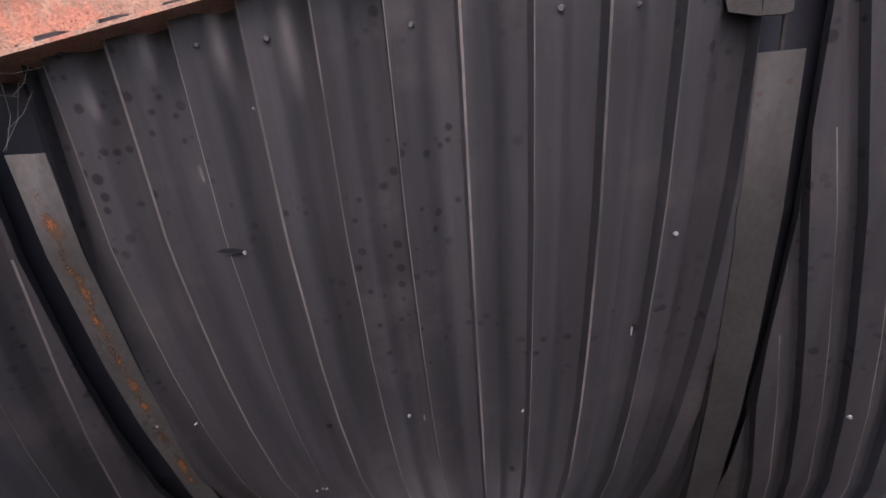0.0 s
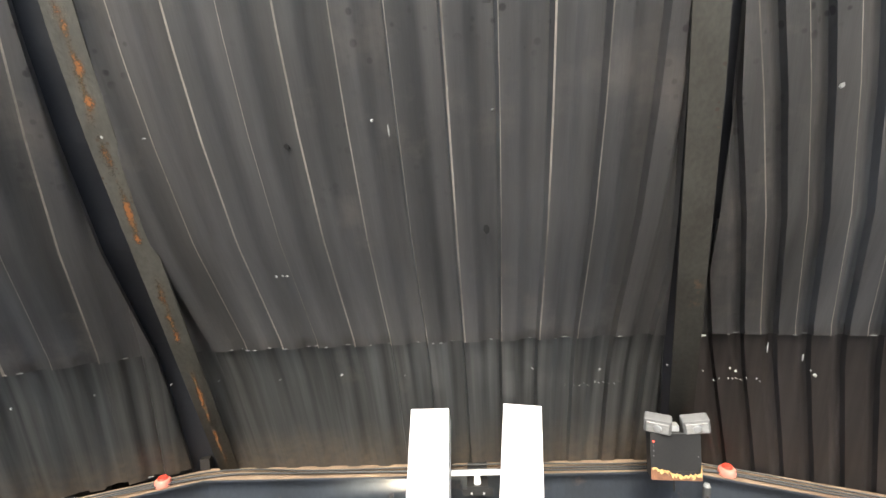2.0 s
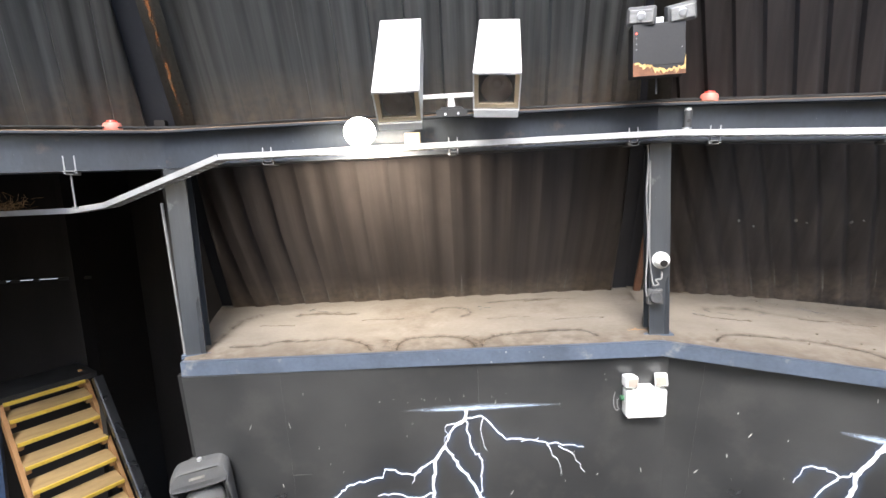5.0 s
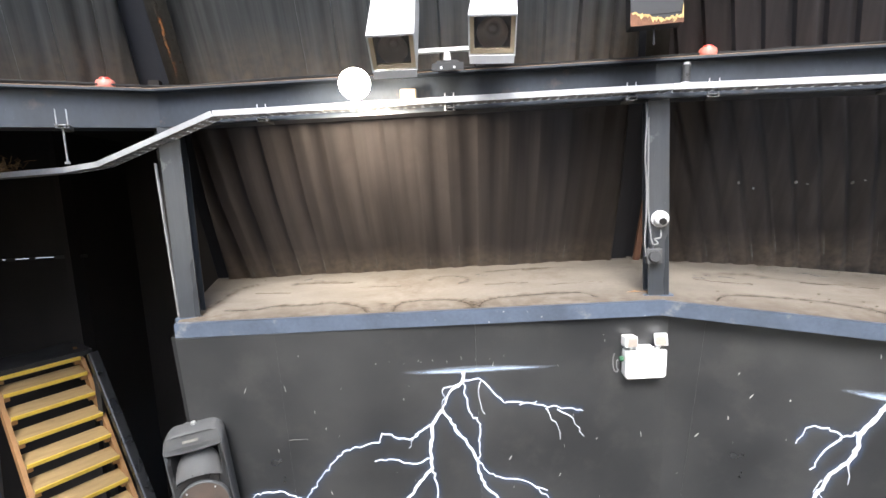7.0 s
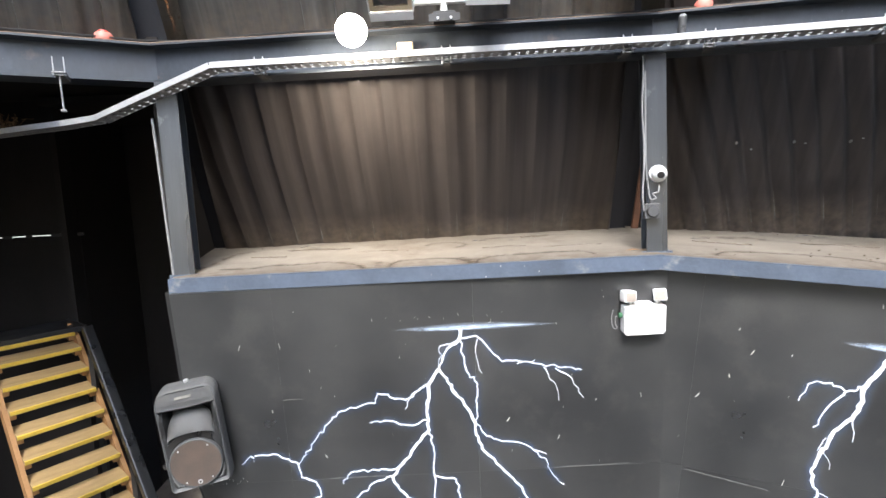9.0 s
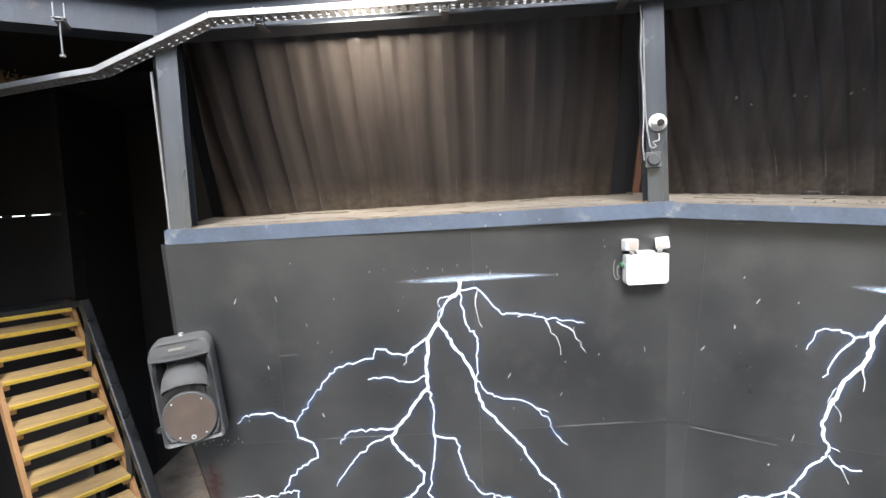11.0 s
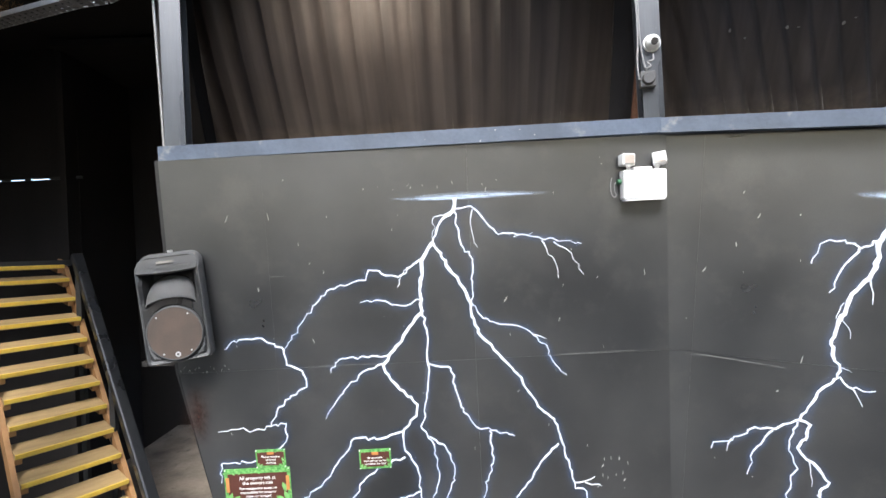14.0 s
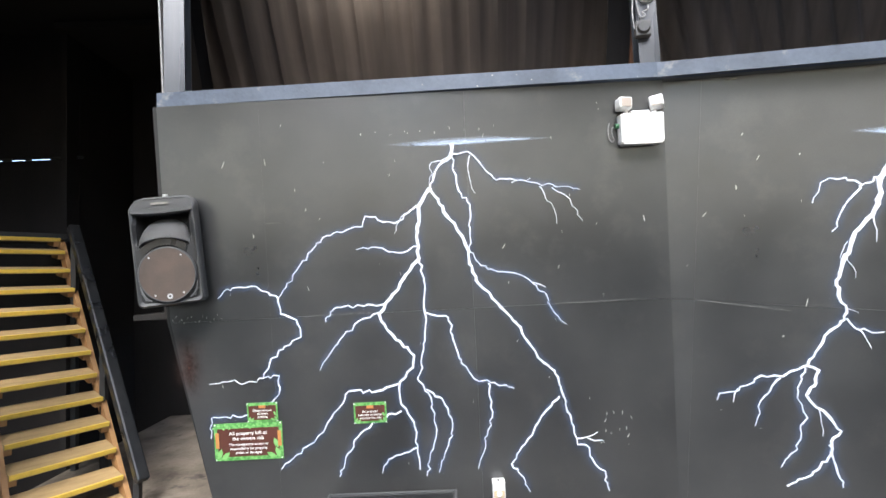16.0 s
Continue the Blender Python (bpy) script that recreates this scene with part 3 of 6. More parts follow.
# ---- structure ----
apron = part("ground", B(-60, 60, -60, 60, FLOOR - 0.3, FLOOR - 0.004), CONCRETE)
tagged(apron, "grey concrete ground outside the building", "ground", kind="structure")
OPEN = {5, 6, 7, -6, -5, -4}
for i in range(SIDES):
    k = i if i <= 7 else i - SIDES
    m, cut = bay(k), slopes(k)
    narrow = (0.03 if k == 1 else cut[0], max(cut[1], 0.235))
    cladding = empty(f"wall_{i + 1}", m, "leaning wall of black corrugated metal sheets above the ring beam", "wall", kind="structure")
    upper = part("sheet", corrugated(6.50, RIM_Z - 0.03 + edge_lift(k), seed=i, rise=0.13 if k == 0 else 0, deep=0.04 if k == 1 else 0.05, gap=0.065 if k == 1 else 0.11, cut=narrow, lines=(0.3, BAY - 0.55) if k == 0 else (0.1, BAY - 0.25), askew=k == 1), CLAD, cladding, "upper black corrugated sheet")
    upper.data.materials.append(WORN_GLINT)
    low = 5.655 if k == -1 or k in OPEN else 4.10 if k == 1 else 4.28
    # bay 1's middle sheet takes the darkest copy, for its deeper shade
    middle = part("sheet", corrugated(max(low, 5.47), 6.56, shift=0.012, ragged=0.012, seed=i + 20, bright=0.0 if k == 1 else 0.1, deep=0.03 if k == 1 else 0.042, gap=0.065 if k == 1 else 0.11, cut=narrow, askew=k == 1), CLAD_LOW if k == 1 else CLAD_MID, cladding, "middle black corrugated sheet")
    middle.data.materials.append(WORN_GLINT)
    if low < 5.4:
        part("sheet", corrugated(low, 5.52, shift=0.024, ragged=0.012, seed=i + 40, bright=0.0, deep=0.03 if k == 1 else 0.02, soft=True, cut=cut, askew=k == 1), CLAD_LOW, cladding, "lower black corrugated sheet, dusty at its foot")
    bm = bmesh.new()
    rows = [[bm.verts.new((x - (lean(z) + 0.05) * cut[0], lean(z) + 0.05 + 0.002, z)) for x in (-0.03, 0.42)] for z in (4.1 if k != -1 else 5.6, *(z for z, _ in PROFILE[3:-1]), 9.35)]
    rows2 = [[bm.verts.new((BAY + (lean(z) + 0.05) * cut[1] - x, lean(z) + 0.05, z)) for x in (-0.03, 0.42)] for z in (4.1 if k != -1 else 5.6, *(z for z, _ in PROFILE[3:-1]), 9.35)]
    for run in (rows, rows2):
        for a, b in zip(run, run[1:]):
            bm.faces.new((a[0], a[1], b[1], b[0]))
    part("corner_flashing", bm, FLASHING, cladding, "black corner flashing")
    m = low_bay(k, 5.5)
    beam = part("ring_beam", i_beam(BAY, BEAM_TOP - BEAM_BOTTOM, 0.15, cut=cut), STEEL, None, "", m @ Matrix.Translation((0, -0.03, BEAM_TOP)))
    tagged(beam, "blue-grey painted steel ring beam with a dusty flange", "steel beam", kind="structure")
    part("beam_dust", ring_plate(-0.026, 0.114, BEAM_TOP + 0.0005, BEAM_TOP + 0.005, cut), DUST, beam, "brown dust on the top flange", Matrix.Translation((0, 0.03, -BEAM_TOP)))
    m_rim, inner = bay(k), lean(9.14)
    rim = part("rim_beam", i_beam(BAY + (cut[0] + cut[1]) * inner, 0.30, 0.2, x0=-cut[0] * inner, cut=cut), RED, None, "", m_rim @ Matrix.Translation((0, inner - 0.085, RIM_Z + 0.245 + (-0.235 if k == 0 else edge_lift(k)))) @ (pose(0, 0, 0, 0, -9.4, 0) if k == 0 else IDENT))
    tagged(rim, "rusty red painted steel rim beam at the open roof", "steel beam", kind="structure")
    m = low_bay(k, 4.25, 5.4)
    # unseen sills added behind the ride, to keep light off the wall's foot
    if k in OPEN:
        part(f"low_wall_{i + 1}", B(0, BAY, 0.0, 0.12, FLOOR - 0.003, 3.3), BLACK, None, "", m)["kind"] = "structure"
    if k != -1 and k not in OPEN:
        wall = empty(f"lower_wall_{i + 1}", wall_bay(k), "black painted board wall under the ledge", "wall", kind="structure")
        if k == 0:
            shape = [(BAY, FLOOR), (BAY, LEDGE_Z - 0.07), (0.0, LEDGE_Z - 0.07), (0.004, 2.925), (slant(FLOOR) + 0.004, FLOOR)]
            part("backing", prism(bmesh.new(), shape, 0.022, 0.12), BLACK, wall)
        else:
            part("backing", B(-0.04, BAY + 0.04, 0.022, 0.12, FLOOR, LEDGE_Z - 0.07), BLACK, wall)
        cuts = ((0.035, 0.62), (0.6203, 1.80), (1.8006, BAY + 0.02)) if k == 0 else ((-0.012, 0.262), (0.2624, 1.45), (1.4505, BAY + 0.02))
        for x0, x1 in cuts:
            for z0, z1 in ((FLOOR, 1.70), (1.7012, 2.92), (2.9212, LEDGE_Z - 0.075)):
                if k == 0 and x0 < 0.1 and z0 < 2.9:
                    part("panel", prism(bmesh.new(), [(x1, z0), (x1, z1), (slant(z1), z1), (slant(z0), z0)], 0, 0.02), WALL, wall)
                else:
                    part("panel", B(x0, x1, 0, 0.02, z0, z1), WALL, wall)
        tagged(part(f"ledge_{i + 1}", ledge_sheet(cut), LEDGE, None, "", m), "wide ledge of pale dusty boards with water stains", "ledge", kind="structure")
        tagged(part("trim", ring_plate(-0.145, -0.103, LEDGE_Z - 0.078, LEDGE_Z + 0.006, cut), LIP, None, "", m), "blue painted edge trim of the ledge", "trim", kind="structure")
        flecks([(random.uniform(0.1, 2.8), random.uniform(1.8, 4.1)) for _ in range(30)], 0.006, i, CHIP, "paint_chips", "small pale chips in the black wall paint", wall_bay(k))
        flecks([(random.uniform(0.1, 2.8), random.uniform(2.0, 4.1)) for _ in range(8 if abs(k) > 1 else 1)], 0.012, i + 60, CHIP, "paint_scuffs", "long pale scuffs in the black wall paint", wall_bay(k))
    # the rib at the bay's left corner follows the cladding
    m = bay(k)
    rib = empty("roof_rib", m @ pose(0, 0, 0, 0, 0, joint(k) / 2), "rust-stained grey steel roof rib along a corner", "steel rib", "roof ribs", "structure")
    for name, w, y0, y1 in (("front_flange", 0.055 if k == 0 else 0.063, 0.0, 0.012), ("web", 0.006, 0.0125, 0.07)):
        bm = bmesh.new()
        rows = [[bm.verts.new((x + ((bar(z) - 0.07) * 0.138 if k == 1 else 0.04 + 0.035 * (8.3 - z) if k == 0 else 0), (bar(z) - 0.075 + y) / math.cos(radians(joint(k) / 2)), z)) for x, y in ((-w, y0), (w, y0), (w, y1), (-w, y1))]
                for z in (5.625, 7.1, 7.56, 7.9, 8.37, 8.83 if k == 1 else 8.70 if k == 0 else 8.84)]
        for a, b in zip(rows, rows[1:]):
            for q in range(4):
                bm.faces.new((a[q], a[(q + 1) % 4], b[(q + 1) % 4], b[q]))
        bm.faces.new(rows[0])
        bm.faces.new(rows[-1])
        for f in bm.faces:
            f.smooth = True
        for e in bm.edges:
            e.smooth = abs(e.verts[0].co.z - e.verts[1].co.z) < 0.02
        part(name, bm, RIB_RUSTY if k == 0 else RIB, rib)
    if k == 0:
        streak_rng = random.Random(8)
        for z0, z1, wide in ((5.68, 6.05, 0.02), (5.95, 6.5, 0.026), (6.5, 7.0, 0.03), (6.78, 6.98, 0.036), (7.0, 7.5, 0.03), (7.36, 7.62, 0.034), (7.5, 8.1, 0.032), (7.95, 8.62, 0.036)):
            rows = []
            for q in range(15):
                z = z0 + (z1 - z0) * q / 14
                y, mid, half = (bar(z) - 0.0765) / math.cos(radians(joint(k) / 2)), 0.04 + 0.035 * (8.3 - z) + streak_rng.uniform(-0.008, 0.004), wide * streak_rng.uniform(0.75, 1.1)
                rows.append(((mid - half, y, z), (mid, y, z), (mid + half, y, z), 0.15 + math.sin(math.pi * q / 14) * streak_rng.uniform(0.6, 1.0)))
            part("rust_streak", strip(rows), SPECKLE, rib, "speckled orange rust down the flange")
    # the column under it
    foot = FLOOR if k in OPEN or k - 1 in OPEN else LEDGE_Z
    shift = Matrix.Translation((0.06 if k == 0 else 0, 0, 0))
    col = empty("column", m @ shift @ pose(0, 0, 0, 0, 0, joint(k) / 2), "blue-grey painted steel column between ledge and beam", "column", "columns", "structure")
    for name, x0, x1, y0, y1 in (("front_flange", -0.058, 0.058, -0.02, -0.008), ("web", -0.006, 0.006, -0.0075, 0.1), ("back_flange", -0.058, 0.058, 0.1005, 0.112)):
        part(name, B(x0, x1, y0, y1, foot + 0.012, BEAM_BOTTOM - 0.001), COLUMN, col)
    part("foot_plate", B(-0.085, 0.085, -0.022, 0.15, foot - 0.01, foot + 0.014), LIP, col)

# larger scuffs on the two boards that face the ride
flecks([(1.35, 3.71), (0.64, 3.82), (0.55, 3.40), (1.90, 3.91), (0.40, 3.82), (1.99, 3.27), (2.70, 3.82), (0.85, 3.08), (2.80, 3.39)], 0.0135, 91, CHIP, "paint_scuffs", "long pale scuffs in the black wall paint", wall_bay(0))
flecks([(2.54, 2.27), (2.58, 2.275), (2.63, 2.27), (2.68, 2.24), (2.53, 2.23), (2.53, 2.17), (2.56, 2.155), (2.61, 2.17), (2.65, 2.18), (2.66, 2.135), (2.66, 2.085), (2.50, 2.10)], 0.0085, 92, CHIP, "paint_scuffs", "ring of pale scuffs in the black wall paint", wall_bay(0))
flecks([(0.05 + 0.022 * k, 2.935 + 0.02 * math.sin(k * 1.7)) for k in range(14)], 0.006, 95, CHIP, "paint_scuffs", "small pale scuffs along a joint of the boards", wall_bay(0))
flecks([(1.2 + 0.085 * k, 3.95 + 0.012 * math.sin(k * 2.3)) for k in range(10)], 0.007, 93, CHIP, "paint_scuffs", "row of small pale scuffs above the painted bolt", wall_bay(0))
flecks([(0.47, 3.85), (0.74, 3.73), (0.45, 3.56), (0.70, 2.75), (0.80, 2.94), (0.30, 3.41), (0.55, 3.72)], 0.0145, 94, CHIP, "paint_scuffs", "long pale scuffs in the black wall paint", wall_bay(1))

# filled seams that catch the light, and cracks in the ledge's dust
for i, x0, x1, z, fall in ((0, 0.86, 1.22, 2.922, 0), (0, 2.28, 2.74, 2.922, 0.006), (1, 0.27, 0.72, 2.925, -0.03), (0, 0.62, 0.74, 3.47, 0)):
    bm = prism(bmesh.new(), [(x0, z - 0.003), (x1, z - 0.0025 + fall), (x1 - 0.01, z + 0.0025 + fall), (x0 + 0.02, z + 0.003)], -0.0025, 0.0)
    seam = part("seam_filler", bm, SEAM, None, "", low_bay(i, 4.25, 5.4) if i else wall_bay(0))
    tagged(seam, "pale worn filler along a joint of the wall boards", "filler", kind="stuff")


def cracks(i, lines, seed):
    rng = random.Random(seed)
    bm = bmesh.new()
    for x0, x1, y in lines:
        last, x, yy = None, x0, y
        while x < x1:
            yy += rng.uniform(-0.009, 0.009) + 0.05 * (y - yy)
            w = rng.choice((0.0004, 0.001, 0.0016, 0.0026)) * min(1.0, 6 * min(x - x0, x1 - x) + 0.1)
            z = LEDGE_Z + 0.115 * (yy + 0.02) + 0.010 + rng.uniform(-0.002, 0.002)
            row = [bm.verts.new((x, yy - w, z)), bm.verts.new((x, yy + w, z)), bm.verts.new((x, yy + w, z - 0.03)), bm.verts.new((x, yy - w, z - 0.03))]
            if last:
                for q in range(4):
                    bm.faces.new((last[q], last[(q + 1) % 4], row[(q + 1) % 4], row[q]))
            last, x = row, x + rng.uniform(0.01, 0.03)
    tagged(part("ledge_cracks", bm, GRIME, None, "", low_bay(i, 4.25, 5.4)), "dark cracks and dirt lines in the ledge's dusty boards", "cracks", kind="stuff")


cracks(0, ((0.3, 0.57, 0.40), (0.52, 0.96, 0.60), (2.2, 2.42, 0.68), (1.02, 1.32, 0.42), (1.9, 2.2, 0.36), (2.3, 2.7, 0.3)), 5)
cracks(1, ((0.25, 0.6, 0.4), (0.9, 1.35, 0.55), (1.7, 2.3, 0.35)), 6)


def tide_mark(i, pts, wide, material, label):
    """A stain that dried along a wandering line on the ledge."""
    rng, rows = random.Random(len(pts) * 7 + int(wide * 1000)), []
    line = smooth_line([Vector((x, y, 0)) for x, y in pts], 9)
    for q, p in enumerate(line):
        x, y = p[0], p[1] + rng.uniform(-0.004, 0.004)
        ahead = line[min(q + 1, len(line) - 1)] - line[max(q - 1, 0)]
        side = Vector((-ahead[1], ahead[0], 0)).normalized() * wide * rng.uniform(0.7, 1.2)
        trio = []
        for sx, sy in ((x - side.x, y - side.y), (x, y), (x + side.x, y + side.y)):
            sy = max(sy, -0.098)
            trio.append((sx, sy, ledge_height(sx, sy) + 0.0045))
        rows.append((*trio, rng.uniform(0.45, 1.0) * min(1.0, 0.2 + 0.5 * min(q, len(line) - 1 - q))))
    tagged(part("water_stain", strip(rows), material, None, "", low_bay(i, 4.25, 5.4)), label, "stain", kind="stuff")


TIDE = haze("dark_tide_mark", (0.05, 0.036, 0.024), 0.65)
SILT = haze("brown_silt", (0.11, 0.075, 0.045), 0.55)
for i, pts in ((0, [(0.22, 0.06), (0.42, 0.06), (0.54, 0.115), (0.73, 0.10), (0.92, 0.11), (1.10, 0.03), (1.17, -0.09)]),
               (0, [(1.32, -0.09), (1.335, 0.02), (1.41, 0.08), (1.63, 0.075), (1.76, 0.0), (1.80, -0.09)]),
               (0, [(1.83, -0.09), (1.87, 0.015), (1.97, 0.07), (2.19, 0.095), (2.45, 0.09), (2.56, -0.03)]),
               (1, [(0.3, -0.05), (0.42, 0.12), (0.8, 0.15), (1.1, 0.1), (1.22, -0.08)]), (1, [(1.4, -0.08), (1.5, 0.1), (2.0, 0.16), (2.4, 0.05)])):
    tide_mark(i, pts, 0.011, TIDE, "dark tide mark in the dust of the ledge")
    tide_mark(i, [(x, y + 0.012) for x, y in pts], 0.05, SILT, "soft brown silt along a tide mark on the ledge")
for i, pts, wide in ((0, [(1.24, -0.09), (1.24, 0.0), (1.25, 0.09)], 0.075), (0, [(1.80, -0.09), (1.8, 0.0), (1.74, 0.08)], 0.06), (0, [(1.5, 0.5), (1.6, 0.6), (1.75, 0.56), (1.79, 0.47), (1.7, 0.4)], 0.04),
                     (0, [(0.13, -0.08), (0.11, 0.2), (0.14, 0.5), (0.25, 0.62)], 0.07), (0, [(0.5, 0.56), (0.75, 0.6), (0.98, 0.55)], 0.045), (0, [(1.9, 0.66), (2.2, 0.7), (2.6, 0.66)], 0.03),
                     (1, [(0.3, 0.5), (0.6, 0.6), (1.1, 0.52)], 0.06)):
    tide_mark(i, pts, wide, SILT, "soft brown water stain on the ledge")

# the dark stairwell behind the open bay: near-black boards and lids added to keep it dark
well = empty("wall_stairwell", IDENT, "black walls of a dark stairwell, with boards added to keep it dark", "wall", kind="structure")
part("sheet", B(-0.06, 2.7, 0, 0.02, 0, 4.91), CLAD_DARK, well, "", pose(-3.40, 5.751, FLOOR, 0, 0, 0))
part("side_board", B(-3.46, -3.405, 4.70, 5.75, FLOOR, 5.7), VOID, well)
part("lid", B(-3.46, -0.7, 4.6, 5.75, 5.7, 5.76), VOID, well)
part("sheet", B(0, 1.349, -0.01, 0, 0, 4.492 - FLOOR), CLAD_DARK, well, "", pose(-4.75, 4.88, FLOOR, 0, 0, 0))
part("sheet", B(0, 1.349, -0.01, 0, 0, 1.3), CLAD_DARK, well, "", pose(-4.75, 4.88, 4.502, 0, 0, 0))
# added blocks that break the slit of daylight into dashes
for x, w in ((-4.6, 0.44), (-4.12, 0.09), (-3.9, 0.06), (-3.66, 0.32)):
    part("packing", B(x, x + w, 4.83, 4.84, 4.48, 4.51), BLACK, well)
SIDE = bay(-1)
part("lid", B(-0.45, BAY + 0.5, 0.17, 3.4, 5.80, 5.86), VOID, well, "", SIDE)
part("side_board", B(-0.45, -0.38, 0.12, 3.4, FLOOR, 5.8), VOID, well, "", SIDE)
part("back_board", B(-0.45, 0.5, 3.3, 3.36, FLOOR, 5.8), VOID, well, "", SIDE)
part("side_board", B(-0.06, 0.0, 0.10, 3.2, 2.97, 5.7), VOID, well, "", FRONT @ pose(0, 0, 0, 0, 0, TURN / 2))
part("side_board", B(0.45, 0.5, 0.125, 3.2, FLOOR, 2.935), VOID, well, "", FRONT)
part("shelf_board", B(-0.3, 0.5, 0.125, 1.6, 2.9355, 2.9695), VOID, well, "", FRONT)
edge = bmesh.new()
prism(edge, [(1.42, FLOOR), (1.77, FLOOR), (1.965, 4.75), (1.61, 4.75)], 0.1, 0.14)
blue = part("side_panel", edge, DARK_BLUE, None, "", SIDE)
tagged(blue, "dark blue painted board beside the stair opening", "wall panel", kind="structure")
slab = part("stair_platform", B(-3.0, -1.09, 3.15, 5.735, FLOOR, 1.70, bevel=0.015), PLATFORM)
tagged(slab, "dirty concrete platform at the foot of the stairs", "platform", kind="structure")


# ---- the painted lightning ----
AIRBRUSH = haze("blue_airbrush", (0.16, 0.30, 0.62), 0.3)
AIRWHITE = haze("white_airbrush", (0.62, 0.74, 0.92), 0.9)


class Bolt:
    def __init__(self, m, seed):
        self.rng = random.Random(seed)
        self.thing = empty("painted_lightning", m, "white lightning bolt with a blue haze painted on the black wall", "wall painting")

    def streak(self, width, *pts, tip=0.35):
        rng, line = self.rng, []
        for (x0, z0), (x1, z1) in zip(pts, pts[1:]):
            long = math.hypot(x1 - x0, z1 - z0)
            f, kick = 0.0, 0.0
            while f < 1 - 0.012 / long:
                line.append((x0 + (x1 - x0) * f - (z1 - z0) / long * kick, z0 + (z1 - z0) * f + (x1 - x0) / long * kick))
                f += rng.uniform(0.012, 0.045) / long
                kick = rng.uniform(-0.011, 0.011) * (1 if width < 0.02 else 0.75)
        line.append(pts[-1])
        bm, last, hz = bmesh.new(), None, []
        for i, (x, z) in enumerate(line):
            (xa, za), (xb, zb) = line[max(i - 1, 0)], line[min(i + 1, len(line) - 1)]
            d = math.hypot(xb - xa, zb - za) or 1
            nx, nz = -(zb - za) / d, (xb - xa) / d
            f = i / max(len(line) - 1, 1)
            w = width * 0.4 * (1 - (1 - tip) * f) * rng.uniform(0.72, 1.25)
            h = width * 0.5 + 0.034
            ring = [bm.verts.new(p) for p in ((x - nx * w, -0.0005, z - nz * w), (x - nx * w * 0.8, -0.005, z - nz * w * 0.8), (x + nx * w * 0.8, -0.005, z + nz * w * 0.8), (x + nx * w, -0.0005, z + nz * w))]
            if last:
                for q in range(3):
                    bm.faces.new((last[q], last[q + 1], ring[q + 1], ring[q]))
            last = ring
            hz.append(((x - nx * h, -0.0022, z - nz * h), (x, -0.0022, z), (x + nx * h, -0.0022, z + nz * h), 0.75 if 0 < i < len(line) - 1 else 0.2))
        painted = part("streak", bm, PAINT, self.thing)
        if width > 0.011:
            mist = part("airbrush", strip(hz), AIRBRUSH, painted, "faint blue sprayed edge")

    def cloud(self, x0, x1, z, high, tilt=0.0):
        rows = []
        for i in range(15):
            f = i / 14
            x, h = x0 + (x1 - x0) * f, high * (0.25 + math.sin(math.pi * f))
            rows.append(((x, -0.003, z + tilt * f - h * 0.6), (x, -0.003, z + tilt * f), (x, -0.003, z + tilt * f + h), math.sin(math.pi * f) ** 0.7))
        part("cloud_line", strip(rows), AIRWHITE, self.thing, "sprayed white streak above the bolt")


BROWN_STAIN = haze("brown_stain", (0.05, 0.022, 0.015), 0.8)
stain = part("rust_stain", strip([((0.02 + 0.02 * math.sin(k), -0.0015, 2.87 - 0.05 * k), (0.13 + 0.01 * math.sin(2.1 * k), -0.0015, 2.87 - 0.05 * k), (0.26 - 0.006 * k, -0.0015, 2.87 - 0.05 * k), math.sin(math.pi * (k + 0.5) / 9)) for k in range(9)]), BROWN_STAIN, None, "", wall_bay(0))
tagged(stain, "faint brown rust stain on the black wall", "stain", kind="stuff")
bolt = Bolt(wall_bay(0) @ Matrix.Translation((0.01, 0, 0.022)), 5)
bolt.cloud(1.30, 2.30, 3.86, 0.028, -0.008)
bolt.cloud(1.38, 2.0, 3.852, 0.02, -0.006)
bolt.streak(0.03, (1.71, 3.85), (1.70, 3.78), (1.63, 3.73), (1.57, 3.60))
bolt.streak(0.027, (1.57, 3.60), (1.50, 3.50), (1.48, 3.19), (1.24, 2.89), (1.28, 2.80), (1.43, 2.64), (1.42, 2.57), (1.34, 2.49), (1.34, 2.36), (1.41, 2.25), (1.43, 1.97))
bolt.streak(0.024, (1.57, 3.60), (1.75, 3.30), (1.81, 3.06), (2.03, 2.80), (2.16, 2.58), (2.24, 2.51), (2.35, 2.11), (2.353, 2.073), (2.40, 2.07), (2.42, 2.05), (2.422, 2.0), (2.45, 1.953), (2.506, 1.91), (2.502, 1.856), (2.526, 1.793))
bolt.streak(0.014, (1.965, 1.985), (2.001, 1.928), (2.031, 1.895), (2.065, 1.808))
bolt.streak(0.009, (1.70, 3.78), (1.59, 3.75), (1.57, 3.60))
bolt.streak(0.012, (1.70, 3.78), (1.75, 3.56), (1.80, 3.49), (1.78, 3.24), (1.83, 3.16), (1.90, 3.12), (2.06, 3.08), (2.21, 2.96), (2.24, 2.87), (2.32, 2.78))
bolt.streak(0.009, (2.13, 3.03), (2.21, 3.00))
bolt.streak(0.012, (1.71, 3.79), (1.80, 3.80), (1.94, 3.64), (2.43, 3.55))
bolt.streak(0.006, (2.04, 3.61), (2.15, 3.63))
bolt.streak(0.009, (2.20, 3.58), (2.28, 3.44), (2.29, 3.36))
bolt.streak(0.009, (2.27, 3.57), (2.37, 3.50), (2.44, 3.37))
bolt.streak(0.009, (1.81, 3.78), (1.80, 3.66), (1.83, 3.56))
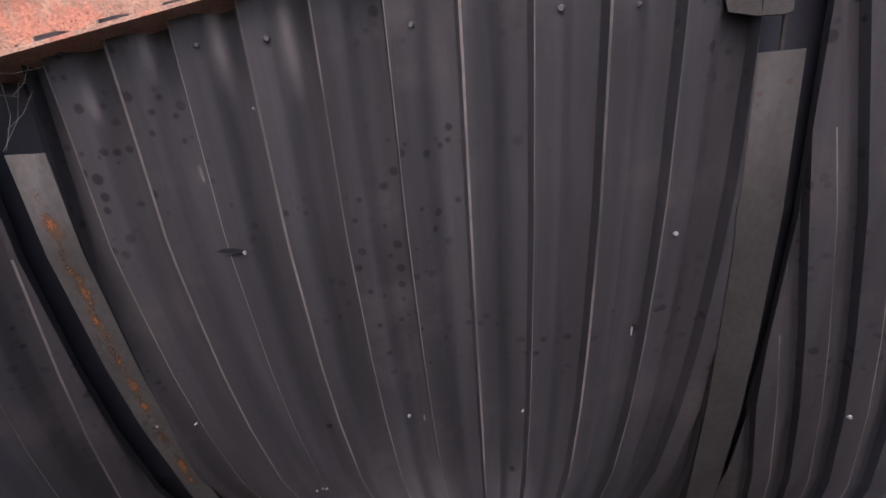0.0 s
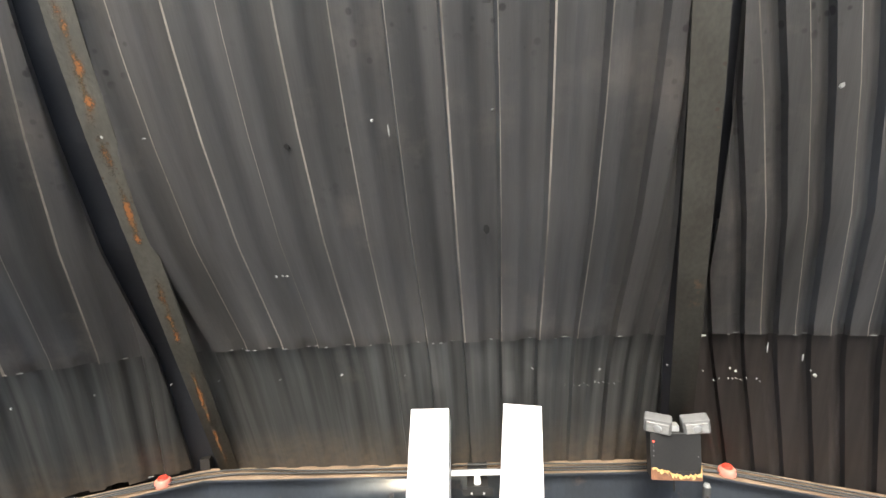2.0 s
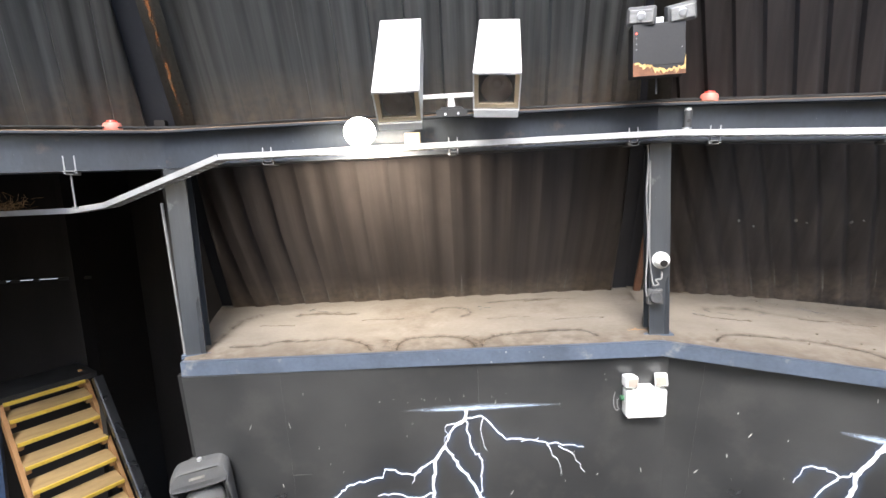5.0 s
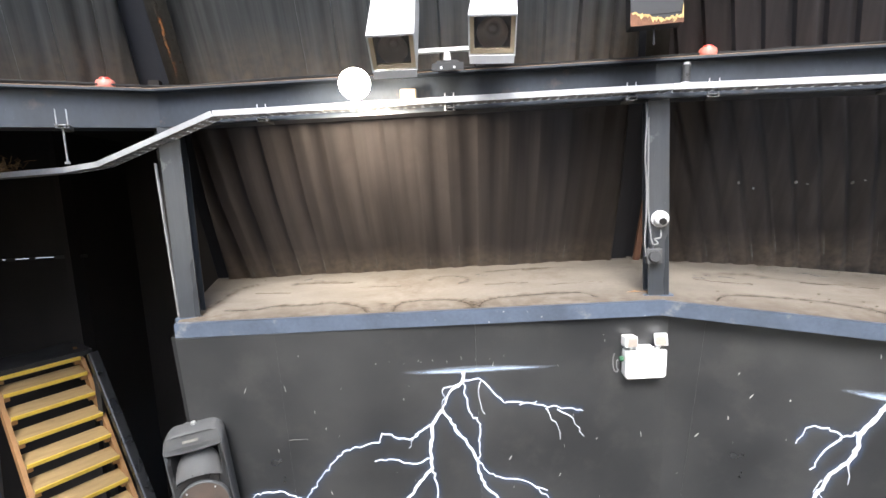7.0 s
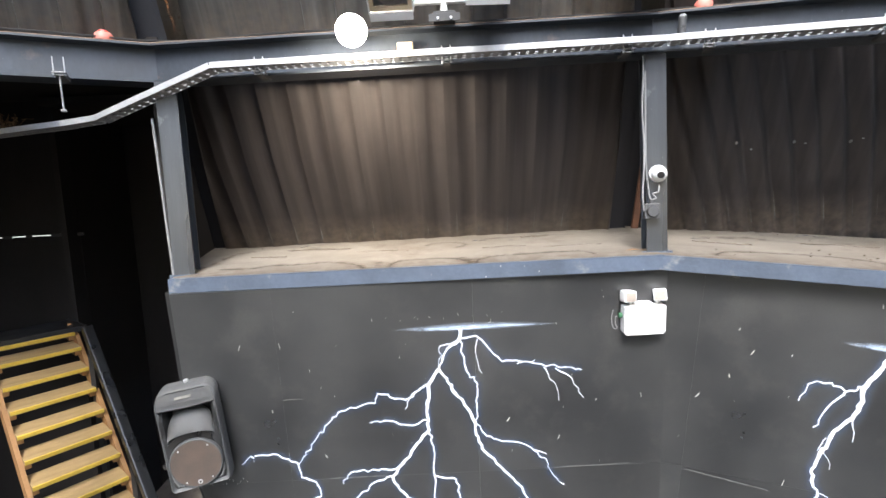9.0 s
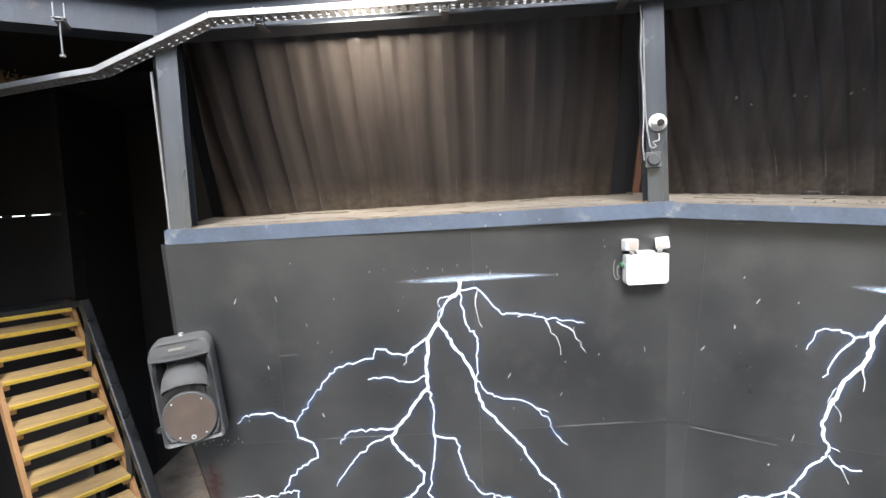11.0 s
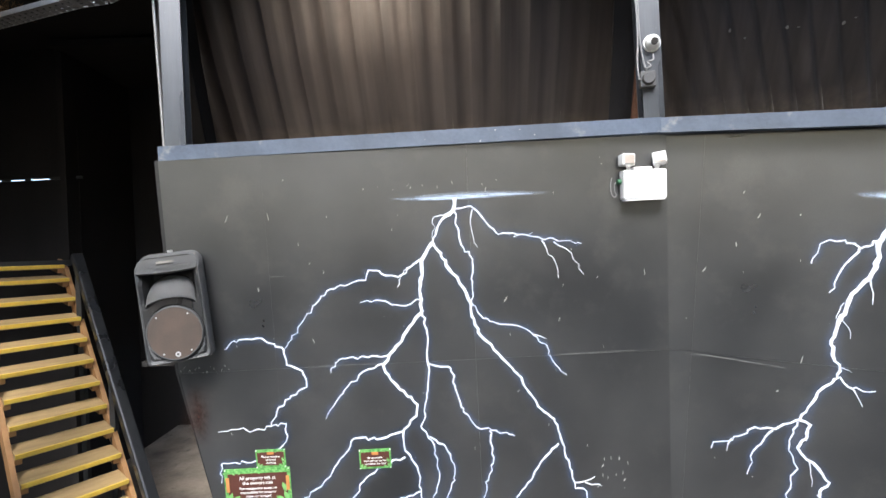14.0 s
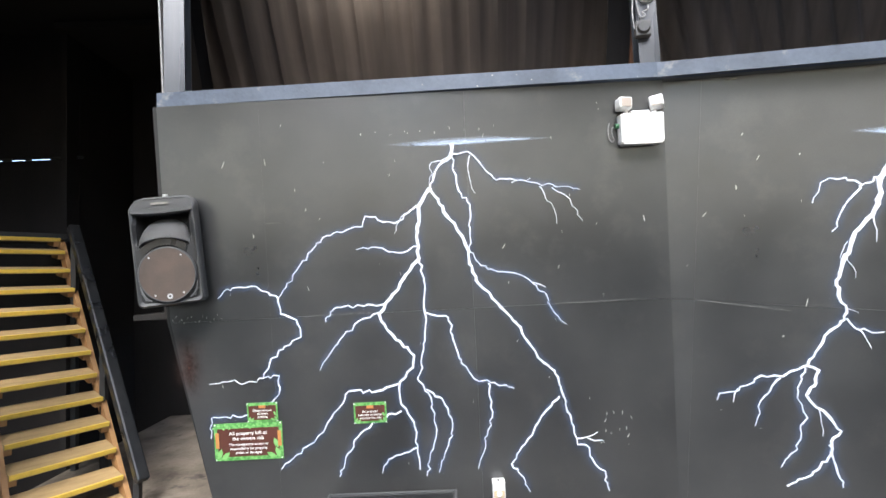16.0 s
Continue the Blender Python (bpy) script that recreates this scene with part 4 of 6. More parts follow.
bolt.streak(0.012, (1.49, 3.50), (1.36, 3.41), (1.19, 3.46), (1.17, 3.40), (1.02, 3.38), (0.90, 3.32), (0.66, 3.01))
bolt.streak(0.009, (1.49, 3.51), (1.39, 3.43), (1.35, 3.35))
bolt.streak(0.012, (0.66, 3.01), (0.51, 3.09), (0.35, 3.07), (0.31, 3.03))
bolt.streak(0.012, (0.66, 3.01), (0.67, 2.92), (0.76, 2.88), (0.78, 2.78), (0.68, 2.73), (0.59, 2.64), (0.55, 2.55), (0.64, 2.56), (0.64, 2.48), (0.60, 2.42), (0.44, 2.34), (0.23, 2.33), (0.22, 2.21))
bolt.streak(0.009, (0.55, 2.55), (0.42, 2.52), (0.38, 2.55), (0.23, 2.53))
bolt.streak(0.012, (1.49, 3.27), (1.37, 3.24), (1.23, 3.28), (1.13, 3.27))
bolt.streak(0.012, (1.29, 2.95), (1.02, 2.94), (0.96, 2.92), (0.93, 2.86))
bolt.streak(0.012, (1.24, 2.90), (1.15, 2.87), (1.01, 2.76), (0.88, 2.58))
bolt.streak(0.015, (1.34, 2.48), (1.20, 2.44), (1.04, 2.45), (0.88, 2.22), (0.62, 2.01))
bolt.streak(0.015, (1.34, 2.32), (1.17, 2.26), (1.08, 2.18), (1.01, 2.08), (0.96, 1.95))
bolt.streak(0.012, (1.42, 2.10), (1.25, 2.04), (1.21, 1.96))
bolt.streak(0.015, (1.49, 3.19), (1.51, 3.07), (1.50, 2.77), (1.45, 2.49), (1.50, 2.42), (1.54, 2.20), (1.47, 1.93))
bolt.streak(0.012, (1.49, 2.44), (1.58, 2.38), (1.63, 2.26), (1.63, 2.16), (1.54, 1.95))
bolt.streak(0.012, (1.50, 2.89), (1.64, 2.85), (1.69, 2.61), (1.77, 2.49), (2.00, 2.42))
bolt.streak(0.012, (1.85, 2.46), (1.87, 2.29), (1.77, 1.96))
bolt.streak(0.015, (2.26, 2.36), (2.18, 2.28), (1.96, 1.97))
bolt.streak(0.009, (2.35, 2.11), (2.47, 2.14))
bolt.streak(0.009, (2.41, 2.11), (2.51, 2.08))
bolt = Bolt(wall_bay(1) @ Matrix.Translation((0.075, 0, 0.04)), 6)
bolt.cloud(0.86, 1.5, 3.80, 0.035, -0.03)
bolt.cloud(0.89, 1.4, 3.795, 0.03, -0.03)
bolt.streak(0.036, (1.11, 3.77), (1.01, 3.55), (1.02, 3.48), (0.99, 3.37), (0.92, 3.28), (0.87, 3.10), (0.85, 3.00), (0.90, 2.86), (0.87, 2.79), (0.81, 2.73), (0.74, 2.56))
bolt.streak(0.024, (0.74, 2.56), (0.79, 2.54), (0.78, 2.47), (0.74, 2.40), (0.90, 2.23), (0.86, 2.17), (0.85, 2.08), (0.80, 2.00), (0.67, 1.89))
bolt.streak(0.015, (1.03, 3.57), (0.94, 3.52), (0.87, 3.56), (0.80, 3.56), (0.76, 3.52), (0.73, 3.43))
bolt.streak(0.015, (0.93, 3.52), (0.82, 3.28))
bolt.streak(0.009, (0.99, 3.37), (1.01, 3.23))
bolt.streak(0.006, (0.89, 3.23), (0.86, 3.14))
bolt.streak(0.006, (0.89, 3.16), (0.93, 3.04))
bolt.streak(0.006, (0.90, 2.88), (0.95, 2.86))
bolt.streak(0.015, (0.90, 2.83), (0.96, 2.77), (1.06, 2.77))
bolt.streak(0.009, (0.95, 2.78), (1.01, 2.68))
bolt.streak(0.015, (0.74, 2.56), (0.63, 2.49), (0.51, 2.47), (0.41, 2.38), (0.33, 2.36), (0.32, 2.32))
bolt.streak(0.009, (0.42, 2.40), (0.40, 2.32))
bolt.streak(0.012, (0.62, 2.48), (0.53, 2.34), (0.51, 2.20))
bolt.streak(0.012, (0.73, 2.55), (0.70, 2.38), (0.75, 2.28), (0.72, 2.21), (0.71, 2.10), (0.64, 1.99))
bolt.streak(0.018, (0.85, 2.15), (0.92, 1.93))
bolt.streak(0.006, (0.80, 2.33), (0.82, 2.23), (0.82, 2.19))

# ---- fittings on the beam, seen from the ride ----
FACE, BOARDS = bay(0), wall_bay(0)


def spot_housing(front, backward, group):
    """A long white housing, tilted down: its front top edge and rear top edge are given by their middle points."""
    f, b = Vector(front), Vector(backward)
    long = (b - f).length
    y = (b - f).normalized()
    x = Vector((1, 0, 0))
    x = (x - y * x.dot(y)).normalized()
    z = x.cross(y)
    turn = Matrix((x, y, z)).transposed().to_4x4()
    thing = empty("spotlight_housing", FACE @ Matrix.Translation(f) @ turn, "long white metal spotlight housing with a glass front, tilted down", "spotlight", group)
    w, h = 0.108, 0.19
    bm = bmesh.new()
    box(bm, -w, w, -0.012, long, -0.012, 0.0, bevel=0.003)
    box(bm, -0.05, 0.05, -0.02, 0.0, -0.008, 0.003, bevel=0.002)
    part("hood", bm, WHITE, thing)
    bm = bmesh.new()
    box(bm, -w, -w + 0.006, 0.0, long, -h, -0.0125)
    box(bm, w - 0.006, w, 0.0, long, -h, -0.0125)
    box(bm, -w + 0.0065, w - 0.0065, 0.02, long, -h, -h + 0.008)
    box(bm, -w + 0.0065, w - 0.0065, long - 0.01, long - 0.002, -h + 0.009, -0.0125)
    part("body", bm, WHITE, thing)
    part("front_flap", B(-w + 0.004, w - 0.004, -0.004, 0.006, -h - 0.034, -h + 0.006, bevel=0.002), WHITE, thing)
    frame_bm = bmesh.new()
    for x0, x1, z0, z1 in ((-w + 0.007, -w + 0.026, -h + 0.01, -0.014), (w - 0.026, w - 0.007, -h + 0.01, -0.014), (-w + 0.0265, w - 0.0265, -h + 0.01, -h + 0.03)):
        box(frame_bm, x0, x1, 0.008, 0.03, z0, z1)
    rim = part("window_frame", frame_bm, CREAM, thing, "yellowed window frame")
    pane = part("glass", B(-w + 0.026, w - 0.026, 0.02, 0.024, -h + 0.03, -0.014), GLASS, rim, "clear front glass")
    pane.visible_shadow = False
    bm = bmesh.new()
    last = None
    for r, yy in ((0.072, 0.035), (0.066, 0.05), (0.05, 0.09), (0.03, 0.11), (0.0225, 0.08), (0.02, 0.075)):
        ring = [bm.verts.new((r * math.cos(a * math.tau / 28), yy, -0.098 + r * math.sin(a * math.tau / 28))) for a in range(28)]
        if last:
            for q in range(28):
                bm.faces.new((last[q], last[(q + 1) % 28], ring[(q + 1) % 28], ring[q]))
        last = ring
    bm.faces.new(last)
    part("reflector", bm, REFLECTOR, thing, "dull round reflector", smooth=True)
    part("bracket", B(-0.02, 0.02, long * 0.55, long * 0.75, -h - 0.12, -h - 0.001), GALV, thing)
    return thing


spot_housing((1.925, -0.65, 5.705), (2.0, -0.14, 6.088), "spotlight housings")
spot_housing((1.467, -0.63, 5.655), (1.472, -0.19, 6.1), "spotlight housings")

mount = empty("light_bracket", FACE @ Matrix.Translation((1.72, 0, BEAM_TOP)), "white cross bar on a black plate that carries the spotlights", "bracket")
part("plate", B(-0.06, 0.06, -0.19, 0.10, 0.006, 0.018), BLACK, mount, "black steel plate")
part("front_plate", B(-0.085, 0.085, -0.19, -0.182, -0.035, 0.0055), BLACK, mount, "black steel plate with bolts")
for bx in (-0.035, 0.035):
    part("bolt", C((bx, -0.19, -0.02), (bx, -0.197, -0.02), 0.007, n=6), GALV, mount)
part("stem", C((0, -0.15, 0.018), (0, -0.15, 0.07), 0.022, 0.016, n=16), WHITE, mount)
part("cross_bar", B(-0.32, 0.32, -0.165, -0.135, 0.07, 0.092, bevel=0.003), WHITE, mount)

flood = empty("floodlight", FACE @ Matrix.Translation((1.235, -0.30, 5.53)) @ pose(0, 0, 0, 28, 0, 8), "lit floodlight glaring warm white on the beam", "floodlight")
part("body", C((0, 0.05, 0), (0, -0.04, 0), 0.045, 0.082, n=32), DARK, flood)
part("lens", C((0, -0.075, 0), (0, -0.0405, 0), 0.055, 0.08, n=32), LAMP_ON, flood, "glowing lens")
part("arm", B(-0.012, 0.012, 0.0505, 0.15, -0.03, -0.005), BLACK, flood)
lamp = bpy.data.lights.new("flood_glow", "AREA")
lamp.shape, lamp.size, lamp.energy, lamp.color = "DISK", 0.14, 4.6, (1.0, 0.87, 0.7)
lamp.spread = radians(115)
glare = new("flood_glow", lamp)
glare.matrix_world = FACE @ look((1.235, -0.43, 5.40), (1.28, 0.45, 5.12))

part_tag = empty("terminal_box", FACE @ Matrix.Translation((1.49, -0.05, 5.49)), "small cream terminal box on the beam", "terminal box")
part("case", B(-0.045, 0.045, -0.03, 0.02, -0.035, 0.035, bevel=0.004), CREAM, part_tag)
part("lid", B(-0.04, 0.04, -0.035, -0.0305, -0.03, 0.03, bevel=0.001), CREAM, part_tag)

# the old twin spot on the rib
old = empty("emergency_light", FACE @ Matrix.Translation((2.785, -0.26, 5.72)) @ pose(0, 0, 0, 0, 0, -6) @ Matrix.Scale(0.92, 4), "old black twin-spot emergency light with peeling yellow paint", "emergency light")
part("case", B(-0.138, 0.138, -0.05, 0.05, 0.05, 0.275, bevel=0.004), BLACK, old)
prng = random.Random(9)
edge = [(-0.139, -0.002), (0.139, -0.002), (0.139, 0.10)]
edge += [(0.139 - 0.010 - 0.262 * k / 29, 0.026 + 0.055 * (k - 10) / 22 * (1 if k > 10 else -0.6) + prng.uniform(-0.007, 0.009)) for k in range(30)] + [(-0.139, 0.07)]
part("bare_patch", prism(bmesh.new(), edge, -0.0535, -0.0502), PEEL, old, "flaked rust-brown patch")
brim = edge[3:-1]
part("old_paint", prism(bmesh.new(), [(0.138, 0.1), *brim] + [(x + 0.004, z - prng.uniform(0.008, 0.028) * (1.2 - abs(x) * 3)) for x, z in brim[::-1]] + [(0.128, 0.02), (0.138, 0.02)], -0.0555, -0.0537), OLD_YELLOW, old, "flaked yellow paint")
part("case_foot", B(-0.138, 0.138, -0.0495, 0.05, 0.0, 0.0495), BLACK, old)
part("neck", B(-0.03, 0.03, -0.03, 0.03, 0.276, 0.31, bevel=0.004), GALV, old)
for sx, yaw in ((-0.088, -16), (0.115, -4)):
    hm = Matrix.Translation((sx, -0.03, 0.322)) @ pose(0, 0, 0, 16, 5 if sx < 0 else -8, yaw)
    head = part("lamp_head", B(-0.075, 0.075, -0.035, 0.04, -0.048, 0.048, bevel=0.014, m=hm), HEAD_GREY, old, "grey plastic lamp head")
    part("lens", B(-0.06, 0.06, -0.043, -0.0352, -0.033, 0.033, bevel=0.0035, m=hm), LAMP_GLASS, head, "clear ribbed lens")
    part("reflector", C(hm @ Vector((0, -0.0436, 0)), hm @ Vector((0, -0.0465, 0)), 0.024, 0.017, n=20), GALV, head, "bright round reflector behind the lens")
part("indicator", C((-0.12, -0.0545, 0.225), (-0.12, -0.0502, 0.225), 0.0028, n=10), RED_LED, old, "small red indicator")
for bx, bz in ((-0.12, 0.2), (-0.12, 0.17), (-0.12, 0.14), (0.12, 0.14)):
    part("screw", C((bx, -0.0535, bz), (bx, -0.0502, bz), 0.0028, n=8), GALV_DULL, old)
part("back_bracket", B(0.0, 0.12, 0.0505, 0.2, 0.1, 0.2), BLACK, old)
part("hanger", C((0, 0, -0.095), (0, 0, -0.0025), 0.006, n=8), BLACK, old)


def beacon(m, label):
    thing = empty("beacon", m, label, "beacon", "beacons on the beam")
    bm = bmesh.new()
    last = None
    for r, z in ((0.046, 0.0), (0.049, 0.008), (0.046, 0.034), (0.04, 0.042)):
        ring = [bm.verts.new((r * math.cos(a * math.tau / 20), r * math.sin(a * math.tau / 20), z)) for a in range(20)]
        if last:
            for q in range(20):
                bm.faces.new((last[q], last[(q + 1) % 20], ring[(q + 1) % 20], ring[q]))
        last = ring
    bm.faces.new(last)
    part("base", bm, PINK, thing, smooth=True)
    part("cap", C((0, 0, 0.0425), (0, 0, 0.056), 0.03, 0.026, n=20), RED_CAP, thing, "brighter red cap")
    return thing


beacon(bay(-1) @ Matrix.Translation((BAY - 0.235, 0.02, BEAM_TOP + 0.006)), "faded red plastic beacon on the beam's flange")
beacon(low_bay(1, 5.5) @ Matrix.Translation((0.245, 0.02, BEAM_TOP + 0.006)), "faded red plastic beacon on the beam's flange")


# ---- the cable tray ----
def tray_run(parent, a, b, wide=0.105):
    """A perforated tray between two points: two lips and a floor of cross strips."""
    a, b = Vector(a), Vector(b)
    along = (b - a).normalized()
    side = Vector((along.y, -along.x, 0)).normalized()
    up = side.cross(along)
    if up.z < 0:
        up = -up
    if side.y > 0:
        side = -side
    turn = Matrix((along, -side, up)).transposed().to_4x4()
    m = Matrix.Translation(a) @ turn
    long = (b - a).length
    part("front_lip", B(0, long, 0, 0.004, 0, 0.032, bevel=0.001, m=m), GALV, parent)
    part("rear_lip", B(0, long, wide - 0.004, wide, 0, 0.032, m=m), GALV, parent)
    bm = bmesh.new()
    n = max(2, int(long / 0.05))
    for k in range(n):
        x = long * (k + 0.2) / n
        box(bm, x, x + long / n * 0.6, 0.0045, wide - 0.0045, 0.0, 0.003, m=m)
    for y in (0.02, wide / 2, wide - 0.02):
        box(bm, 0, long, y - 0.009, y + 0.009, 0.0032, 0.005, m=m)
    return part("perforated_floor", bm, GALV_DULL, parent, "slotted galvanised floor")


tray = empty("cable_tray", FACE, "galvanised perforated cable tray slung under the ring beam", "cable tray")
left = FACE.inverted() @ bay(-1)
right = FACE.inverted() @ low_bay(1, 5.5)
knee, low_end = Vector((0.40, -0.15, 5.425)), Vector((-0.335, -0.08, 5.19))
left_a = Vector((-0.53, -0.09, 5.168))
left_b = left_a + Vector((-1.45, 0.38, 0.0))
corner = Vector((BAY + 0.02, -0.15, 5.425))
run = [left_b, left_a, low_end, knee, corner, right @ Vector((BAY, -0.15, 5.42))]
for a, b in zip(run, run[1:]):
    tray_run(tray, a, b)
rng = random.Random(3)
for k in range(3):
    pts = []
    for a, b in zip(run, run[1:]):
        for f in (0.0, 0.25, 0.5, 0.75):
            p = Vector(a).lerp(b, f)
            pts.append(p + Vector((0, 0.03 + 0.022 * k + rng.uniform(-0.006, 0.006), 0.012 + rng.uniform(0, 0.006))))
    cable = part("tray_cable", tube(bmesh.new(), smooth_line(pts, 4), 0.006, 6), DARK if k else GREY, None, "", FACE)
    tagged(cable, "thin cable lying in the galvanised tray", "cable", "tray cables")


def hanger(m, rod=0.0):
    thing = empty("tray_hanger", m, "galvanised strut clamp that holds the tray to the beam", "clamp", "tray hangers")
    bm = bmesh.new()
    box(bm, -0.02, 0.02, -0.118, 0.02, -0.03, -0.027)
    box(bm, -0.02, -0.017, -0.118, 0.02, -0.0265, -0.006)
    box(bm, 0.017, 0.02, -0.118, 0.02, -0.0265, -0.006)
    part("strut", bm, STRUT, thing, "dull grey channel strut")
    for x in (-0.024, 0.024):
        part("stud", C((x, -0.10, -0.0255), (x, -0.10, 0.07), 0.0032, n=8), GALV, thing)
        part("nut", C((x, -0.10, -0.0255), (x, -0.10, -0.015), 0.0075, n=6), GALV, thing)
    part("clip", B(-0.031, 0.031, -0.115, -0.085, -0.0145, -0.009, bevel=0.0015), GALV_DULL, thing)
    if rod:
        part("rod", C((0, -0.10, -0.0305), (0, -0.10, -rod), 0.0045, n=8), GALV_DULL, thing)
        part("rod_nut", C((0, -0.10, -rod), (0, -0.10, -rod - 0.012), 0.014, n=6), GALV_DULL, thing)
    return thing


for x in (0.66, 1.72, 2.73):
    hanger(FACE @ Matrix.Translation((x, 0, 5.415)))
for x in (0.27, 1.05, 2.0):
    hanger(low_bay(1, 5.5) @ Matrix.Translation((x, 0, 5.415)))
hanger(bay(-1) @ Matrix.Translation((BAY - 0.42, -0.06, 5.405)), rod=0.20)
hanger(bay(-1) @ Matrix.Translation((0.9, -0.04, 5.405)), rod=0.30)

# cables along the beam's flange
for k, (dy, lift) in enumerate(((0.03, 0.0), (0.055, 0.008), (0.01, 0.0))):
    pts = []
    for i in (-1, 0, 1):
        for x in (0.1, 0.7, 1.3, 1.9, 2.5):
            pts.append(FACE.inverted() @ low_bay(i, 5.5) @ Vector((x, -0.02 + dy + rng.uniform(-0.012, 0.012), BEAM_TOP + 0.012 + lift + rng.uniform(0, 0.012))))
    cable = part("flange_cable", tube(bmesh.new(), smooth_line(pts, 5), 0.0055, 6), BLACK, None, "", FACE)
    tagged(cable, "black cable lying along the beam's top flange", "cable", "flange cables")

# the small sensor on the beam
sensor = empty("sensor", low_bay(1, 5.5) @ Matrix.Translation((0.135, -0.055, 5.455)), "small black cylinder sensor with a smoky cap on the beam", "sensor")
part("tube", C((0, 0, 0), (0, 0, 0.115), 0.022, n=20), DARK, sensor)
part("cap", C((0, 0, 0.1155), (0, 0, 0.13), 0.021, 0.015, n=20), GREY_CLEAR, sensor, "smoky clear cap")
part("window", C((0.004, -0.012, 0.06), (0.004, -0.0235, 0.06), 0.009, n=12), LENS, sensor, "dark round eye")
part("band", C((0, 0, 0.012), (0, 0, 0.024), 0.0235, n=20), GALV, sensor)

# ---- on the columns ----
COL = bay(1) @ pose(0, 0, 0, 0, 0, joint(1) / 2) @ Matrix.Translation((0, -0.0205, 0))
dome = empty("dome_camera", COL @ Matrix.Translation((0.005, 0, 4.715)), "white round security camera with a dark eye", "security camera")
part("base", C((0, -0.014, 0), (0, 0, 0), 0.05, n=28), WHITE, dome)
ball = bmesh.new()
bmesh.ops.create_uvsphere(ball, u_segments=24, v_segments=14, radius=0.043)
bmesh.ops.translate(ball, verts=ball.verts, vec=(0, -0.022, 0))
eye = part("ball", ball, WHITE, dome, smooth=True)
part("lens", C((0.0, -0.068, -0.010), (0.0, -0.05, -0.008), 0.02, n=20), LENS, eye, "dark camera lens")
junction = empty("junction_box", COL @ Matrix.Translation((-0.035, 0, 4.50)), "dark grey junction box with a round lid", "junction box")
part("case", B(-0.043, 0.043, -0.045, 0, -0.045, 0.045, bevel=0.006), SPEAKER, junction)
part("lid", C((0, -0.062, 0), (0, -0.0455, 0), 0.03, 0.037, n=24), DARK, junction)
part("gland", C((-0.005, -0.025, 0.0455), (-0.005, -0.025, 0.065), 0.012, n=12), DARK, junction)
loop = part("camera_cable", tube(bmesh.new(), smooth_line([(0.005, -0.02, 4.65), (0.0, -0.035, 4.61), (-0.03, -0.03, 4.60), (-0.015, -0.035, 4.575), (-0.04, -0.028, 4.565)], 6), 0.005), GREY, None, "", COL)
tagged(loop, "short grey cable looping from camera to box", "cable")
drop = part("column_cable", tube(bmesh.new(), smooth_line([(-0.07, 0.0, 5.39), (-0.068, -0.006, 5.28), (-0.078, -0.008, 5.1), (-0.07, -0.008, 4.9), (-0.074, -0.012, 4.72), (-0.084, -0.02, 4.6), (-0.08, -0.03, 4.5)], 6), 0.005), GALV_DULL, None, "", COL)
tagged(drop, "white cable running down the column's edge", "cable")
grey_drop = part("column_cable", tube(bmesh.new(), smooth_line([(-0.06, -0.012, 5.3), (-0.062, -0.012, 4.8), (-0.05, -0.016, 4.62), (-0.042, -0.03, 4.57)], 6), 0.005), GREY, None, "", COL)
tagged(grey_drop, "thin grey cable running down the column", "cable")
conduit = part("conduit", C((-0.075, 0.02, LEDGE_Z + 0.005), (-0.105, 0.03, 5.2), 0.008, n=10), GALV_DULL, None, "", FACE @ pose(0.06, 0, 0, 0, 0, TURN / 2))
tagged(conduit, "pale thin conduit leaning beside the column", "conduit")
bm = bmesh.new()
rows = [[bm.verts.new((x, (lean(z) - y) / math.cos(radians(joint(1) / 2)), z)) for x, y in ((0.05, 0.05), (0.095, 0.05), (0.095, 0.01), (0.05, 0.01))] for z in (4.31, 4.62, 4.965, 5.39)]
for a, b in zip(rows, rows[1:]):
    for q in range(4):
        bm.faces.new((a[q], a[(q + 1) % 4], b[(q + 1) % 4], b[q]))
bm.faces.new(rows[0])
bm.faces.new(rows[-1])
stub = part("post_stub", bm, RUST, None, "", bay(1) @ pose(0, 0, 0, 0, 0, joint(1) / 2))
tagged(stub, "rust-brown steel post leaning along the sheets behind the column", "post")

# ---- the white emergency light on the wall ----
em = empty("emergency_light", BOARDS @ Matrix.Translation((2.785, 0, 3.81)) @ Matrix.Scale(0.94, 4), "white twin-spot emergency light on the black wall", "emergency light")
part("case", B(-0.128, 0.128, -0.08, 0, 0.0, 0.175, bevel=0.012), WHITE, em)
part("base_strip", B(-0.115, 0.115, -0.078, -0.002, -0.008, -0.0005, bevel=0.002), WHITE, em)
part("hump", B(-0.06, 0.05, -0.066, -0.004, 0.1755, 0.192, bevel=0.008), WHITE, em)
for sx, yaw, pitch in ((-0.098, 6, -6), (0.098, -22, -10)):
    hm = Matrix.Translation((sx, -0.045, 0.235)) @ pose(0, 0, 0, pitch, 4 if sx < 0 else -8, yaw)
    head = part("lamp_head", B(-0.039, 0.039, -0.038, 0.036, -0.036, 0.036, bevel=0.012, m=hm), WHITE, em)
    part("lens", B(-0.03, 0.03, -0.0415, -0.0385, -0.026, 0.026, bevel=0.001, m=hm), REFLECTOR, head, "yellowed lens")
    part("stalk", C((sx * 0.8, -0.04, 0.17), (sx * 0.95, -0.045, 0.205), 0.012, n=12), WHITE, em)
part("gland", C((-0.148, -0.03, 0.11), (-0.1285, -0.03, 0.11), 0.016, n=14), GREEN_DARK, em, "green cable gland")
